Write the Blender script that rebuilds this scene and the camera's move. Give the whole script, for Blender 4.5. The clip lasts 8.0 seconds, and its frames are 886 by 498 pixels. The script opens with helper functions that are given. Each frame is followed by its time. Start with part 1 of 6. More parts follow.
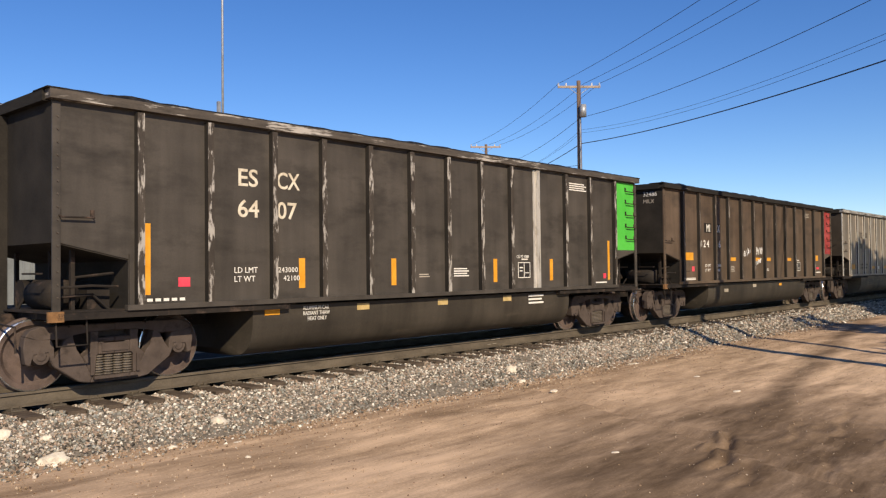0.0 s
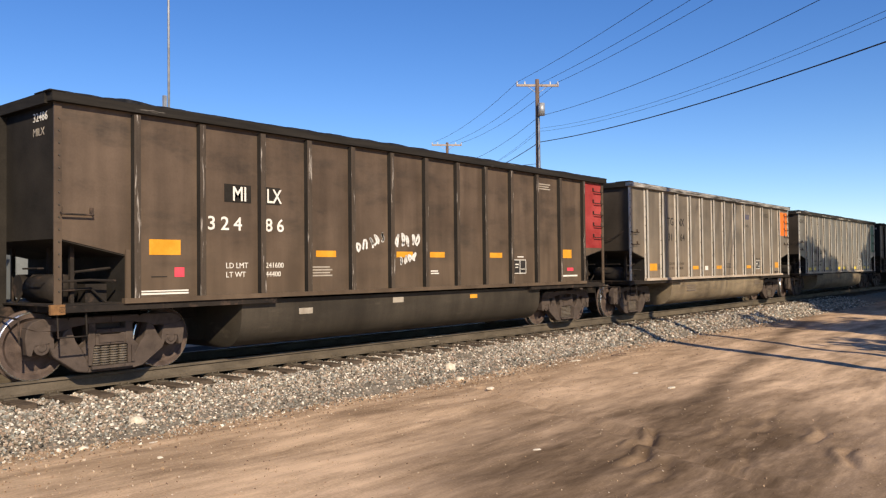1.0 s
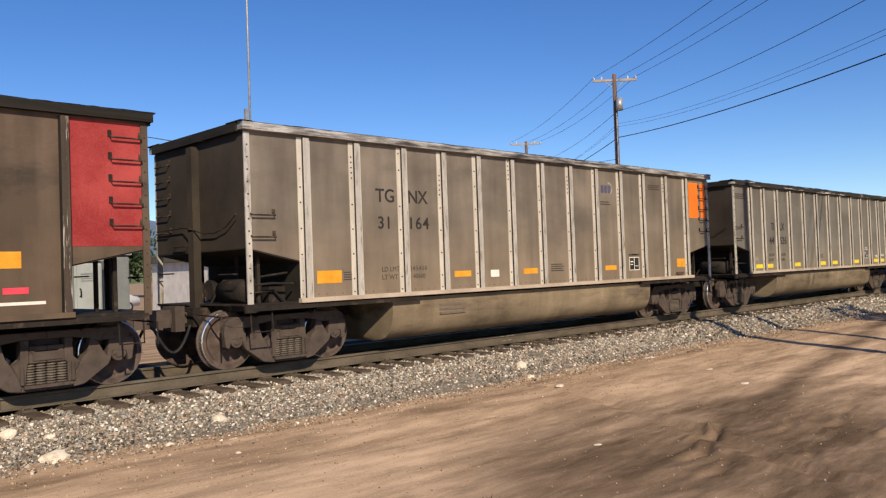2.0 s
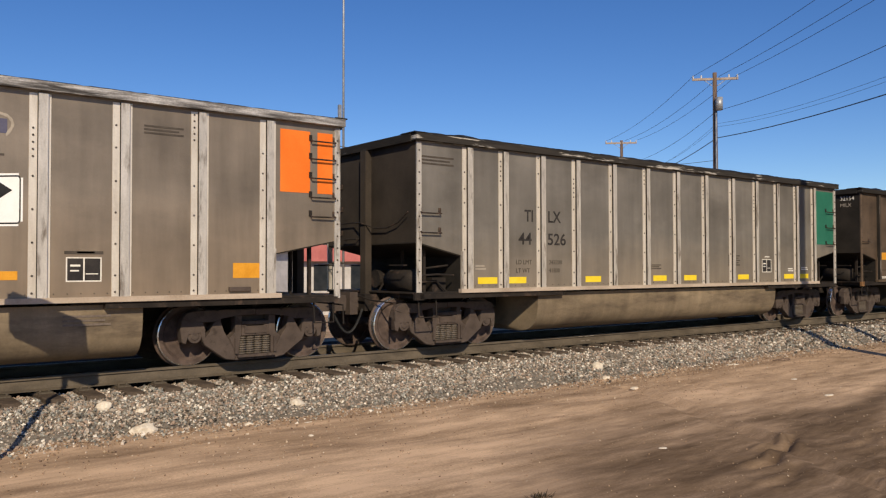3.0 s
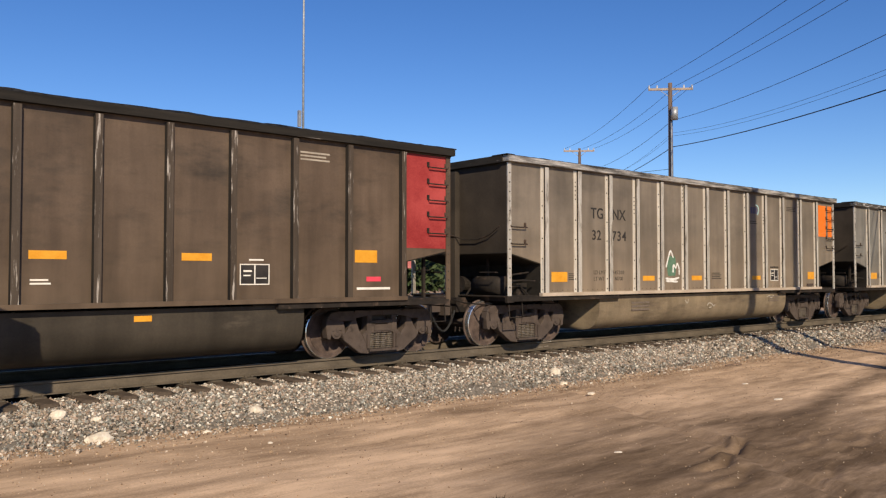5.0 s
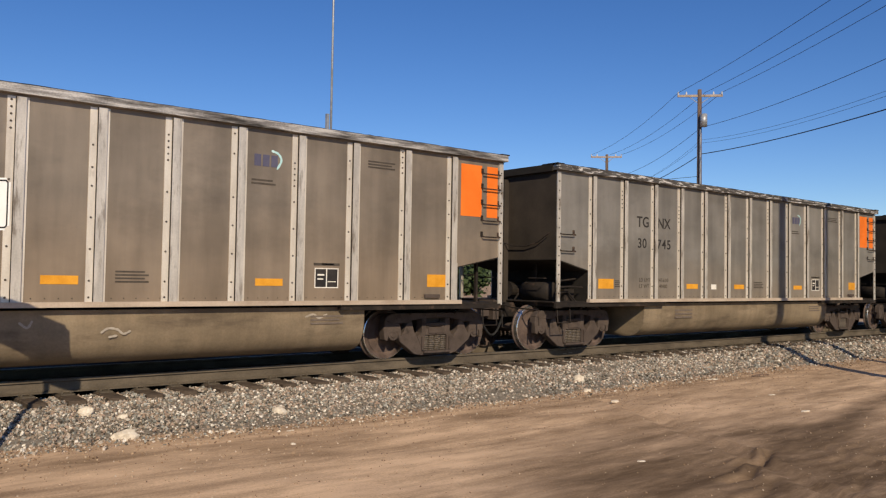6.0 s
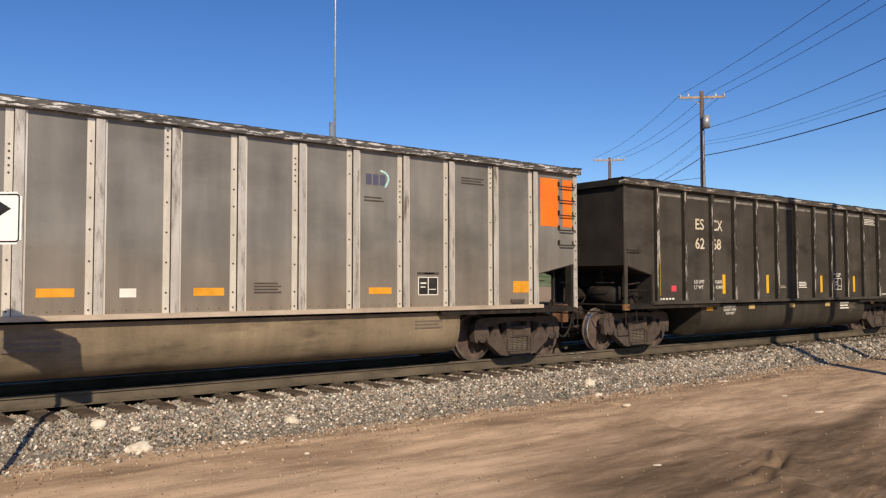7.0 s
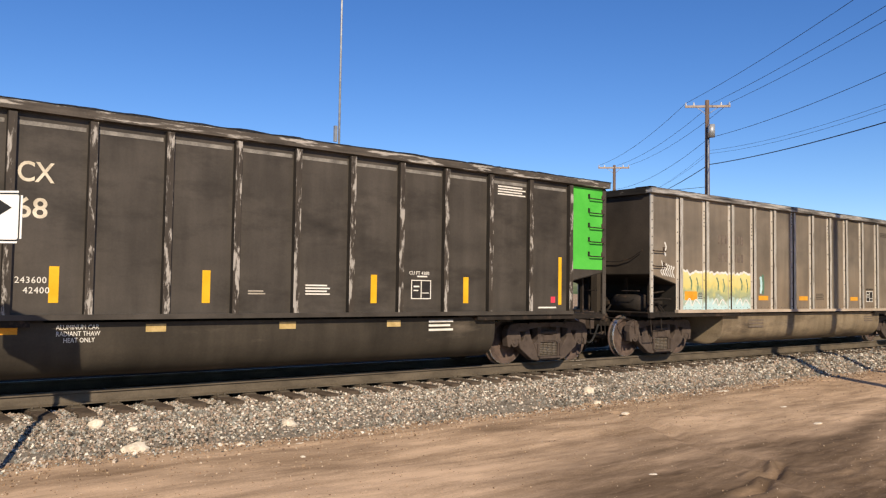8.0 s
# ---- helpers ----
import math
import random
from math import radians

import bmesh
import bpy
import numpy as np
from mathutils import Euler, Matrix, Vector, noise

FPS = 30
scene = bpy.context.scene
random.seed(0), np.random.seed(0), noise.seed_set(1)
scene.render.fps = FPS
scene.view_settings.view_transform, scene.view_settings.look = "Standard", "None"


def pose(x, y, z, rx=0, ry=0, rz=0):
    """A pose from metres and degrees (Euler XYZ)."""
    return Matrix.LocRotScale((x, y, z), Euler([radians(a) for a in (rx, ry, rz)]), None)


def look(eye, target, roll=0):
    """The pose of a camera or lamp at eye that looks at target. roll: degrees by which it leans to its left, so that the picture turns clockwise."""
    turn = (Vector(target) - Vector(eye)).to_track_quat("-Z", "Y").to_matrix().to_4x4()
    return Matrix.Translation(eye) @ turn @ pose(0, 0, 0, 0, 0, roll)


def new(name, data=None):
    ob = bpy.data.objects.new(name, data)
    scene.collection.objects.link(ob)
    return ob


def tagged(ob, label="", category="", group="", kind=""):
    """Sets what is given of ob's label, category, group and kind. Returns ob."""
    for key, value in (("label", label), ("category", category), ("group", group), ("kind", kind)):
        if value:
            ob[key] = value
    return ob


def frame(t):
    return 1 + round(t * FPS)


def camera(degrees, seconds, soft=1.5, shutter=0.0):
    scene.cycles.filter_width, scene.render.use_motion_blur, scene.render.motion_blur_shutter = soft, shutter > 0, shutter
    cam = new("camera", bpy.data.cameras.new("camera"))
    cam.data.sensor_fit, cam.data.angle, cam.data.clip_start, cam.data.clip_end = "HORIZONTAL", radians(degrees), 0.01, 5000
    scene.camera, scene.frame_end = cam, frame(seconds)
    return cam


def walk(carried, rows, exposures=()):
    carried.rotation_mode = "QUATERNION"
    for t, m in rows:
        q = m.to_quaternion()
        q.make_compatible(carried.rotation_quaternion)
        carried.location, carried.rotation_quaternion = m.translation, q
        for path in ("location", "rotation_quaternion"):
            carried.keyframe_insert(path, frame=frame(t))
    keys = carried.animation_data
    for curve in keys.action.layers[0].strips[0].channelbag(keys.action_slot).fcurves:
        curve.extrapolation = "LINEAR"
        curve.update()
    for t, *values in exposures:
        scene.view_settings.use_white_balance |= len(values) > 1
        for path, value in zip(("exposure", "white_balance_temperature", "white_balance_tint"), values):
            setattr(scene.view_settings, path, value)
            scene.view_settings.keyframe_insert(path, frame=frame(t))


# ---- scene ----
cam = camera(57.36, 8.0, soft=1.25)
walk(cam, [
    (0.0, pose(-0.376, 0.837, 1.498, 91.442, 0.648, -48.130)),
    (0.5, pose(-0.114, 0.727, 1.487, 91.443, 0.583, -50.961)),
    (1.0, pose(0.085, 0.550, 1.454, 91.320, 0.612, -50.501)),
    (2.5, pose(0.078, -0.071, 1.457, 91.580, 1.406, -40.511)),
    (3.0, pose(0.144, -0.192, 1.448, 91.358, 0.106, -37.942)),
    (3.5, pose(0.071, -0.200, 1.472, 90.912, 1.934, -38.264)),
    (4.0, pose(0.030, -0.150, 1.468, 90.713, 2.529, -40.157)),
    (5.5, pose(0.098, -0.300, 1.462, 92.239, -1.063, -40.326)),
    (6.0, pose(0.078, -0.271, 1.468, 92.065, -0.917, -39.055)),
    (6.5, pose(0.034, -0.206, 1.472, 91.955, 0.059, -38.522)),
    (7.0, pose(0.021, -0.198, 1.472, 92.489, 0.083, -38.784)),
    (7.5, pose(0.043, -0.204, 1.489, 92.788, -0.602, -39.227)),
    (8.0, pose(0.060, -0.241, 1.478, 92.837, -0.826, -38.544)),
], exposures=[(0.0, 0.0), (0.5, 0.06), (1.0, 0.12), (2.5, -0.21), (3.0, -0.32), (4.0, -0.23), (5.5, -0.08), (6.0, -0.32), (6.5, -0.22), (7.0, -0.2), (7.5, -0.22), (8.0, 0.0)])

# ---- light: low afternoon sun from behind the viewer ----
SUN_TURN, SUN_HEIGHT = 27.0, 32.0
world = bpy.data.worlds.new("sky")
scene.world = world
world.use_nodes = True
wn, wl = world.node_tree.nodes, world.node_tree.links
sky = wn.new("ShaderNodeTexSky")
sky.sky_type, sky.sun_disc = "NISHITA", False
sky.sun_elevation, sky.sun_rotation = radians(SUN_HEIGHT), radians(180 + SUN_TURN)
sky.altitude, sky.air_density, sky.dust_density, sky.ozone_density = 1600, 1.0, 0.3, 3.0
clear = wn.new("ShaderNodeHueSaturation")
clear.inputs["Hue"].default_value, clear.inputs["Saturation"].default_value = 0.511, 1.25
wl.new(sky.outputs[0], clear.inputs["Color"])
wl.new(clear.outputs[0], wn["Background"].inputs[0])
wn["Background"].inputs[1].default_value = 0.13
sun = new("sun", bpy.data.lights.new("sun", "SUN"))
sun.data.energy, sun.data.angle, sun.data.color = 5.4, radians(0.53), (1.0, 0.84, 0.62)
to_sun = Vector((-math.sin(radians(SUN_TURN)) * math.cos(radians(SUN_HEIGHT)),
                 -math.cos(radians(SUN_TURN)) * math.cos(radians(SUN_HEIGHT)), math.sin(radians(SUN_HEIGHT))))
sun.matrix_world = look(to_sun * 80, (0, 0, 0))


# ---- materials ----
def surface(name, dark, light, scale=3.0, rough=0.7, metal=0.0, bump=0.2, grain=60.0, stretch=(1, 1, 1), contrast=(0.35, 0.65),
            spots=None, spot_scale=2.0, spot_range=(0.55, 0.7), world_space=False, dust=None, vary=False, sheen=0.2, streaks=0.0):
    """Two colours mixed by a coarse and a fine noise, optional stains of a third colour, fine relief."""
    m = bpy.data.materials.new(name)
    m.use_nodes = True
    n, l = m.node_tree.nodes, m.node_tree.links
    b = n["Principled BSDF"]
    b.inputs["Roughness"].default_value, b.inputs["Metallic"].default_value = rough, metal
    b.inputs["Specular IOR Level"].default_value = 0.5 if rough < 0.3 else 0.03 if rough > 0.9 else sheen
    co = n.new("ShaderNodeTexCoord")
    where = co.outputs["Object"]
    if world_space:
        where = n.new("ShaderNodeNewGeometry").outputs["Position"]
    if vary:
        info, shift = n.new("ShaderNodeObjectInfo"), n.new("ShaderNodeVectorMath")
        shift.operation = "MULTIPLY_ADD"
        l.new(info.outputs["Random"], shift.inputs[0])
        shift.inputs[1].default_value = (37, 19, 53)
        l.new(where, shift.inputs[2])
        where = shift.outputs[0]
    mp = n.new("ShaderNodeMapping")
    mp.inputs["Scale"].default_value = stretch
    l.new(where, mp.inputs["Vector"])
    coarse, fine = n.new("ShaderNodeTexNoise"), n.new("ShaderNodeTexNoise")
    coarse.inputs["Scale"].default_value, coarse.inputs["Detail"].default_value = scale, 9
    coarse.inputs["Roughness"].default_value = 0.6
    fine.inputs["Scale"].default_value, fine.inputs["Detail"].default_value = grain, 4
    l.new(mp.outputs[0], coarse.inputs["Vector"])
    l.new(where, fine.inputs["Vector"])
    both = n.new("ShaderNodeMath")
    both.operation = "MULTIPLY_ADD"
    l.new(fine.outputs[0], both.inputs[0])
    both.inputs[1].default_value = 0.3
    half = n.new("ShaderNodeMath")
    half.operation = "MULTIPLY_ADD"
    l.new(coarse.outputs[0], half.inputs[0])
    half.inputs[1].default_value, half.inputs[2].default_value = 1.0, -0.15
    l.new(half.outputs[0], both.inputs[2])
    ramp = n.new("ShaderNodeValToRGB")
    e = ramp.color_ramp.elements
    e[0].position, e[1].position = contrast
    e[0].color, e[1].color = (*dark, 1), (*light, 1)
    l.new(both.outputs[0], ramp.inputs[0])
    colour = ramp.outputs[0]
    if spots:
        sp = n.new("ShaderNodeTexNoise")
        sp.inputs["Scale"].default_value, sp.inputs["Detail"].default_value = spot_scale, 8
        sp.inputs["Roughness"].default_value = 0.65
        l.new(mp.outputs[0], sp.inputs["Vector"])
        r2 = n.new("ShaderNodeValToRGB")
        r2.color_ramp.elements[0].position, r2.color_ramp.elements[1].position = spot_range
        l.new(sp.outputs[0], r2.inputs[0])
        mix = n.new("ShaderNodeMix")
        mix.data_type = "RGBA"
        l.new(r2.outputs[0], mix.inputs[0])
        l.new(colour, mix.inputs[6])
        mix.inputs[7].default_value = (*spots, 1)
        colour = mix.outputs[2]
    if dust:
        tone, z0, z1 = dust
        sep, rise = n.new("ShaderNodeSeparateXYZ"), n.new("ShaderNodeMapRange")
        l.new(co.outputs["Object"], sep.inputs[0])
        wob = n.new("ShaderNodeMath")
        wob.operation = "MULTIPLY_ADD"
        l.new(coarse.outputs[0], wob.inputs[0])
        wob.inputs[1].default_value = -1.6
        l.new(sep.outputs[2], wob.inputs[2])
        l.new(wob.outputs[0], rise.inputs[0])
        rise.inputs[1].default_value, rise.inputs[2].default_value = z0 - 0.8, z1 - 0.8
        rise.inputs[3].default_value, rise.inputs[4].default_value = 0.85, 0.0
        mix = n.new("ShaderNodeMix")
        mix.data_type = "RGBA"
        l.new(rise.outputs[0], mix.inputs[0])
        l.new(colour, mix.inputs[6])
        mix.inputs[7].default_value = (*tone, 1)
        colour = mix.outputs[2]
    if streaks:
        run, tall = n.new("ShaderNodeTexNoise"), n.new("ShaderNodeMapping")
        tall.inputs["Scale"].default_value = (2.6, 1, 0.3)
        l.new(where, tall.inputs["Vector"])
        run.inputs["Scale"].default_value, run.inputs["Detail"].default_value, run.inputs["Roughness"].default_value = 1.5, 7, 0.55
        l.new(tall.outputs[0], run.inputs["Vector"])
        cloud = n.new("ShaderNodeTexNoise")
        cloud.inputs["Scale"].default_value, cloud.inputs["Detail"].default_value = 1.1, 8
        l.new(where, cloud.inputs["Vector"])
        total = n.new("ShaderNodeMath")
        total.operation = "ADD"
        l.new(run.outputs[0], total.inputs[0])
        l.new(cloud.outputs[0], total.inputs[1])
        gain, worn = n.new("ShaderNodeMapRange"), n.new("ShaderNodeVectorMath")
        gain.inputs[1].default_value, gain.inputs[2].default_value = 0.75, 1.25
        gain.inputs[3].default_value, gain.inputs[4].default_value = 1 - streaks, 1 + streaks
        l.new(total.outputs[0], gain.inputs[0])
        worn.operation = "SCALE"
        l.new(colour, worn.inputs[0])
        l.new(gain.outputs[0], worn.inputs[3])
        colour = worn.outputs[0]
    l.new(colour, b.inputs["Base Color"])
    if bump:
        bp = n.new("ShaderNodeBump")
        bp.inputs["Strength"].default_value, bp.inputs["Distance"].default_value = bump, 0.01
        l.new(both.outputs[0], bp.inputs["Height"])
        l.new(bp.outputs[0], b.inputs["Normal"])
    return m


def tint(c, k):
    return tuple(min(1.0, a * k) for a in c)


TAN, TAN_RIB = (0.226, 0.189, 0.149), (0.6, 0.56, 0.5)
M = {}
M["tan_side"] = surface("dusty_aluminium", tint(TAN, 0.8), tint(TAN, 1.2), 0.7, 0.42, 0.25, 0.05, 90, (0.55, 1, 1.1), (0.3, 0.7),
                        (0.14, 0.12, 0.098), 1.0, (0.48, 0.76), dust=((0.27, 0.205, 0.142), 1.0, 2.6), sheen=0.3, vary=True, streaks=0.2)
M["silver_side"] = surface("dull_aluminium", (0.165, 0.152, 0.132), (0.235, 0.218, 0.192), 0.7, 0.42, 0.25, 0.05, 90, (0.55, 1, 1.1), (0.3, 0.7),
                           (0.135, 0.122, 0.105), 1.0, (0.48, 0.76), dust=((0.27, 0.222, 0.165), 1.0, 2.2), sheen=0.3, vary=True, streaks=0.17)
M["grey_side"] = surface("grey_aluminium", (0.19, 0.178, 0.16), (0.275, 0.26, 0.236), 0.7, 0.42, 0.25, 0.05, 90, (0.55, 1, 1.1), (0.3, 0.7),
                         (0.155, 0.142, 0.125), 1.0, (0.48, 0.76), dust=((0.26, 0.212, 0.16), 1.0, 2.2), sheen=0.3, vary=True, streaks=0.18)
M["tan_rib"] = surface("bare_aluminium", tint(TAN_RIB, 0.75), tint(TAN_RIB, 1.15), 2.5, 0.42, 0.35, 0.05, 50, (3, 1, 0.6), (0.3, 0.7),
                       (0.2, 0.165, 0.13), 3.2, (0.52, 0.68), vary=True)
M["tan_flange"] = surface("bright_aluminium_flange", (0.58, 0.52, 0.44), (0.8, 0.74, 0.64), 2.5, 0.4, 0.3, 0.05, 50, (3, 1, 0.6), (0.3, 0.7),
                          (0.3, 0.24, 0.18), 2.2, (0.6, 0.8), vary=True)
M["tan_sill"] = surface("dusty_side_sill", (0.36, 0.285, 0.215), (0.6, 0.5, 0.4), 2.0, 0.6, 0.1, 0.05, 50, (0.5, 1, 1), (0.3, 0.7))
M["tan_tub"] = surface("dusty_tub", (0.17, 0.132, 0.088), (0.29, 0.228, 0.152), 0.8, 0.6, 0.1, 0.05, 30, (0.5, 1, 2), (0.3, 0.7),
                       (0.095, 0.072, 0.052), 1.3, (0.5, 0.7), vary=True, streaks=0.2)
# Dark tone of the ends, also painted shade on each rib's side wall.
M["tan_end_rib_shade"] = surface("grimy_end", (0.034, 0.028, 0.022), (0.064, 0.051, 0.04), 1.2, 0.9, 0.1, 0.05, 40, (1, 1, 1), (0.3, 0.7), vary=True, streaks=0.15)
M["brown_side"] = surface("brown_paint", (0.082, 0.058, 0.041), (0.118, 0.085, 0.061), 0.8, 0.5, 0.0, 0.05, 40, (0.6, 1, 1.5), (0.3, 0.7),
                          (0.044, 0.036, 0.029), 1.5, (0.5, 0.75), dust=((0.112, 0.08, 0.054), 1.0, 2.4), vary=True, streaks=0.25)
M["brown_rib"] = surface("brown_rib_paint", (0.05, 0.038, 0.028), (0.085, 0.066, 0.05), 1.5, 0.5, 0.0, 0.05, 40, (6, 6, 0.5), (0.3, 0.7),
                         (0.38, 0.34, 0.3), 3.2, (0.58, 0.64), vary=True)
M["black_side"] = surface("black_paint", (0.053, 0.046, 0.039), (0.079, 0.068, 0.057), 0.8, 0.5, 0.0, 0.05, 40, (0.6, 1, 1.5), (0.3, 0.7),
                          (0.03, 0.026, 0.022), 1.5, (0.5, 0.75), vary=True, streaks=0.22)
M["black_rib"] = surface("chipped_black_paint", (0.04, 0.033, 0.027), (0.075, 0.062, 0.05), 2, 0.5, 0.0, 0.05, 60, (4, 4, 0.9), (0.3, 0.7),
                         (0.38, 0.35, 0.315), 3.0, (0.52, 0.58), vary=True)
# Real black paint, and also painted shade on notch sheets and rib sides.
M["black_paint_shade"] = surface("black_end_paint", (0.016, 0.014, 0.012), (0.034, 0.029, 0.024), 1.2, 0.9, 0.0, 0.05, 40)
M["tan_chord"] = surface("worn_top_chord", (0.25, 0.23, 0.21), (0.64, 0.605, 0.555), 2.6, 0.42, 0.35, 0.05, 60, (0.8, 1, 9), (0.4, 0.6),
                         (0.06, 0.053, 0.046), 1.1, (0.45, 0.62), vary=True)
M["dark_chord"] = surface("chipped_top_chord", (0.045, 0.038, 0.032), (0.11, 0.092, 0.075), 2, 0.6, 0.0, 0.05, 60, (0.9, 1, 7), (0.3, 0.7),
                          (0.42, 0.385, 0.345), 1.5, (0.53, 0.6), vary=True)
M["scratched_chord"] = surface("scratched_top_chord", (0.05, 0.045, 0.04), (0.16, 0.145, 0.13), 2, 0.45, 0.3, 0.05, 60, (1.6, 1, 11), (0.3, 0.7),
                               (0.7, 0.67, 0.63), 2.2, (0.53, 0.57), vary=True)
M["chipped_soot"] = surface("chipped_sooty_chord", (0.02, 0.018, 0.016), (0.05, 0.044, 0.038), 2, 0.8, 0.1, 0.05, 60, (0.7, 1, 8), (0.3, 0.7),
                            (0.5, 0.47, 0.42), 1.6, (0.57, 0.63), vary=True)
M["sooty_chord"] = surface("sooty_top_chord", (0.012, 0.011, 0.01), (0.03, 0.026, 0.022), 2, 0.9, 0.0, 0.05, 40, (0.5, 1, 8), (0.3, 0.7),
                           (0.36, 0.33, 0.3), 1.6, (0.64, 0.7), vary=True)
M["brown_tub"] = surface("brown_tub_paint", (0.034, 0.029, 0.023), (0.06, 0.05, 0.038), 0.8, 0.55, 0.0, 0.05, 30, (0.5, 1, 2), (0.3, 0.7),
                         (0.11, 0.09, 0.068), 1.4, (0.6, 0.8), vary=True, streaks=0.25)
M["steel"] = surface("dusty_cast_steel", (0.06, 0.046, 0.039), (0.104, 0.08, 0.067), 4, 0.8, 0.0, 0.25, 70, (1, 1, 1), (0.3, 0.7),
                     (0.038, 0.029, 0.024), 5, (0.56, 0.7))
M["wheel"] = surface("rusty_wheel_steel", (0.062, 0.045, 0.038), (0.13, 0.093, 0.077), 5, 0.7, 0.0, 0.15, 70)
M["tread"] = surface("polished_steel", (0.6, 0.58, 0.56), (0.75, 0.73, 0.7), 8, 0.22, 0.9, 0.02, 50)
M["spring"] = surface("spring_steel", (0.12, 0.1, 0.08), (0.22, 0.185, 0.15), 8, 0.6, 0.2, 0.1, 50)
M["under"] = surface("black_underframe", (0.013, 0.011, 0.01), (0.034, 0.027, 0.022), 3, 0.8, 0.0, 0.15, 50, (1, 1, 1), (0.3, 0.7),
                     (0.09, 0.06, 0.045), 4, (0.55, 0.7))
M["rail_head"] = surface("worn_rail_head", (0.1, 0.09, 0.08), (0.2, 0.18, 0.16), 3, 0.5, 0.5, 0.05, 40, (0.3, 1, 1))
M["dull_orange"] = surface("dull_orange_paint", (0.17, 0.09, 0.04), (0.3, 0.16, 0.065), 8, 0.7)
M["rust"] = surface("rusty_coupler_steel", (0.1, 0.05, 0.026), (0.24, 0.12, 0.06), 5, 0.85, 0.0, 0.3, 60, (1, 1, 1), (0.3, 0.7), (0.05, 0.036, 0.028), 4, (0.5, 0.64))
M["hose"] = surface("black_rubber", (0.015, 0.015, 0.016), (0.03, 0.03, 0.03), 8, 0.6)
M["coal"] = surface("coal", (0.006, 0.006, 0.007), (0.03, 0.029, 0.028), 12, 0.45, 0.0, 0.6, 40)
M["rivet"] = surface("rivet_steel", (0.05, 0.042, 0.035), (0.1, 0.085, 0.07), 8, 0.6)
M["white"] = surface("white_lettering", (0.62, 0.58, 0.52), (0.8, 0.77, 0.7), 5, 0.6, 0, 0, 60, (1, 1, 1), (0.2, 0.6))
M["cream"] = surface("cream_lettering", (0.5, 0.43, 0.32), (0.74, 0.67, 0.54), 7, 0.6, 0, 0, 60)
M["worn_grey"] = surface("worn_grey_strip", (0.12, 0.11, 0.1), (0.3, 0.28, 0.25), 4, 0.6, 0, 0, 60)
M["dull_yellow"] = surface("dull_yellow_reflector", (0.42, 0.3, 0.12), (0.58, 0.43, 0.2), 6, 0.5, 0, 0, 60)
M["faded"] = surface("faded_lettering", (0.3, 0.26, 0.21), (0.45, 0.4, 0.33), 4, 0.6, 0, 0, 60)
M["dark"] = surface("dark_lettering", (0.022, 0.02, 0.02), (0.045, 0.04, 0.037), 5, 0.6, 0, 0, 60)
M["dim"] = surface("worn_lettering", (0.055, 0.046, 0.038), (0.095, 0.08, 0.065), 5, 0.6, 0, 0, 60)
M["smudge"] = surface("faded_smudge", (0.12, 0.094, 0.078), (0.19, 0.155, 0.125), 9, 0.6, 0, 0, 60)
M["amber"] = surface("amber_reflector", (0.62, 0.27, 0.02), (0.75, 0.36, 0.04), 4, 0.45, 0, 0, 60)
M["yellow_amber"] = surface("yellow_amber_reflector", (0.68, 0.38, 0.015), (0.8, 0.47, 0.03), 4, 0.45, 0, 0, 60)
M["yellow"] = surface("yellow_reflector", (0.75, 0.55, 0.02), (0.85, 0.66, 0.05), 4, 0.45, 0, 0, 60)
M["orange"] = surface("orange_panel", (0.78, 0.165, 0.018), (0.86, 0.21, 0.03), 1.5, 0.5, 0, 0.03, 40)
M["green"] = surface("green_panel", (0.07, 0.43, 0.05), (0.1, 0.52, 0.07), 1.5, 0.45, 0, 0.03, 40)
M["teal"] = surface("teal_panel", (0.02, 0.13, 0.085), (0.03, 0.17, 0.11), 1.5, 0.5, 0, 0.03, 40)
M["red"] = surface("red_panel", (0.24, 0.025, 0.025), (0.42, 0.07, 0.065), 1.0, 0.5, 0, 0.03, 40)
M["pink"] = surface("red_tag", (0.7, 0.05, 0.09), (0.8, 0.09, 0.12), 4, 0.5, 0, 0, 40)
M["blue"] = surface("faded_blue_emblem", (0.075, 0.075, 0.13), (0.11, 0.108, 0.16), 3, 0.5, 0, 0, 40)
M["spray_white"] = surface("white_spray_paint", (0.6, 0.58, 0.54), (0.82, 0.8, 0.76), 6, 0.5, 0, 0, 40)
M["spray_green"] = surface("green_spray_paint", (0.08, 0.16, 0.1), (0.13, 0.22, 0.15), 6, 0.5, 0, 0, 40)
M["spray_cyan"] = surface("pale_blue_spray_paint", (0.35, 0.6, 0.62), (0.55, 0.75, 0.75), 5, 0.5, 0, 0, 40)
M["spray_yellow"] = surface("yellow_spray_paint", (0.6, 0.5, 0.12), (0.78, 0.68, 0.3), 5, 0.5, 0, 0, 40)
M["dirt"] = surface("packed_dirt", (0.245, 0.166, 0.102), (0.675, 0.48, 0.315), 1.3, 0.95, 0.0, 1.0, 40, (0.4, 1.7, 1), (0.27, 0.6),
                    (0.2, 0.135, 0.085), 0.6, (0.56, 0.74), True)


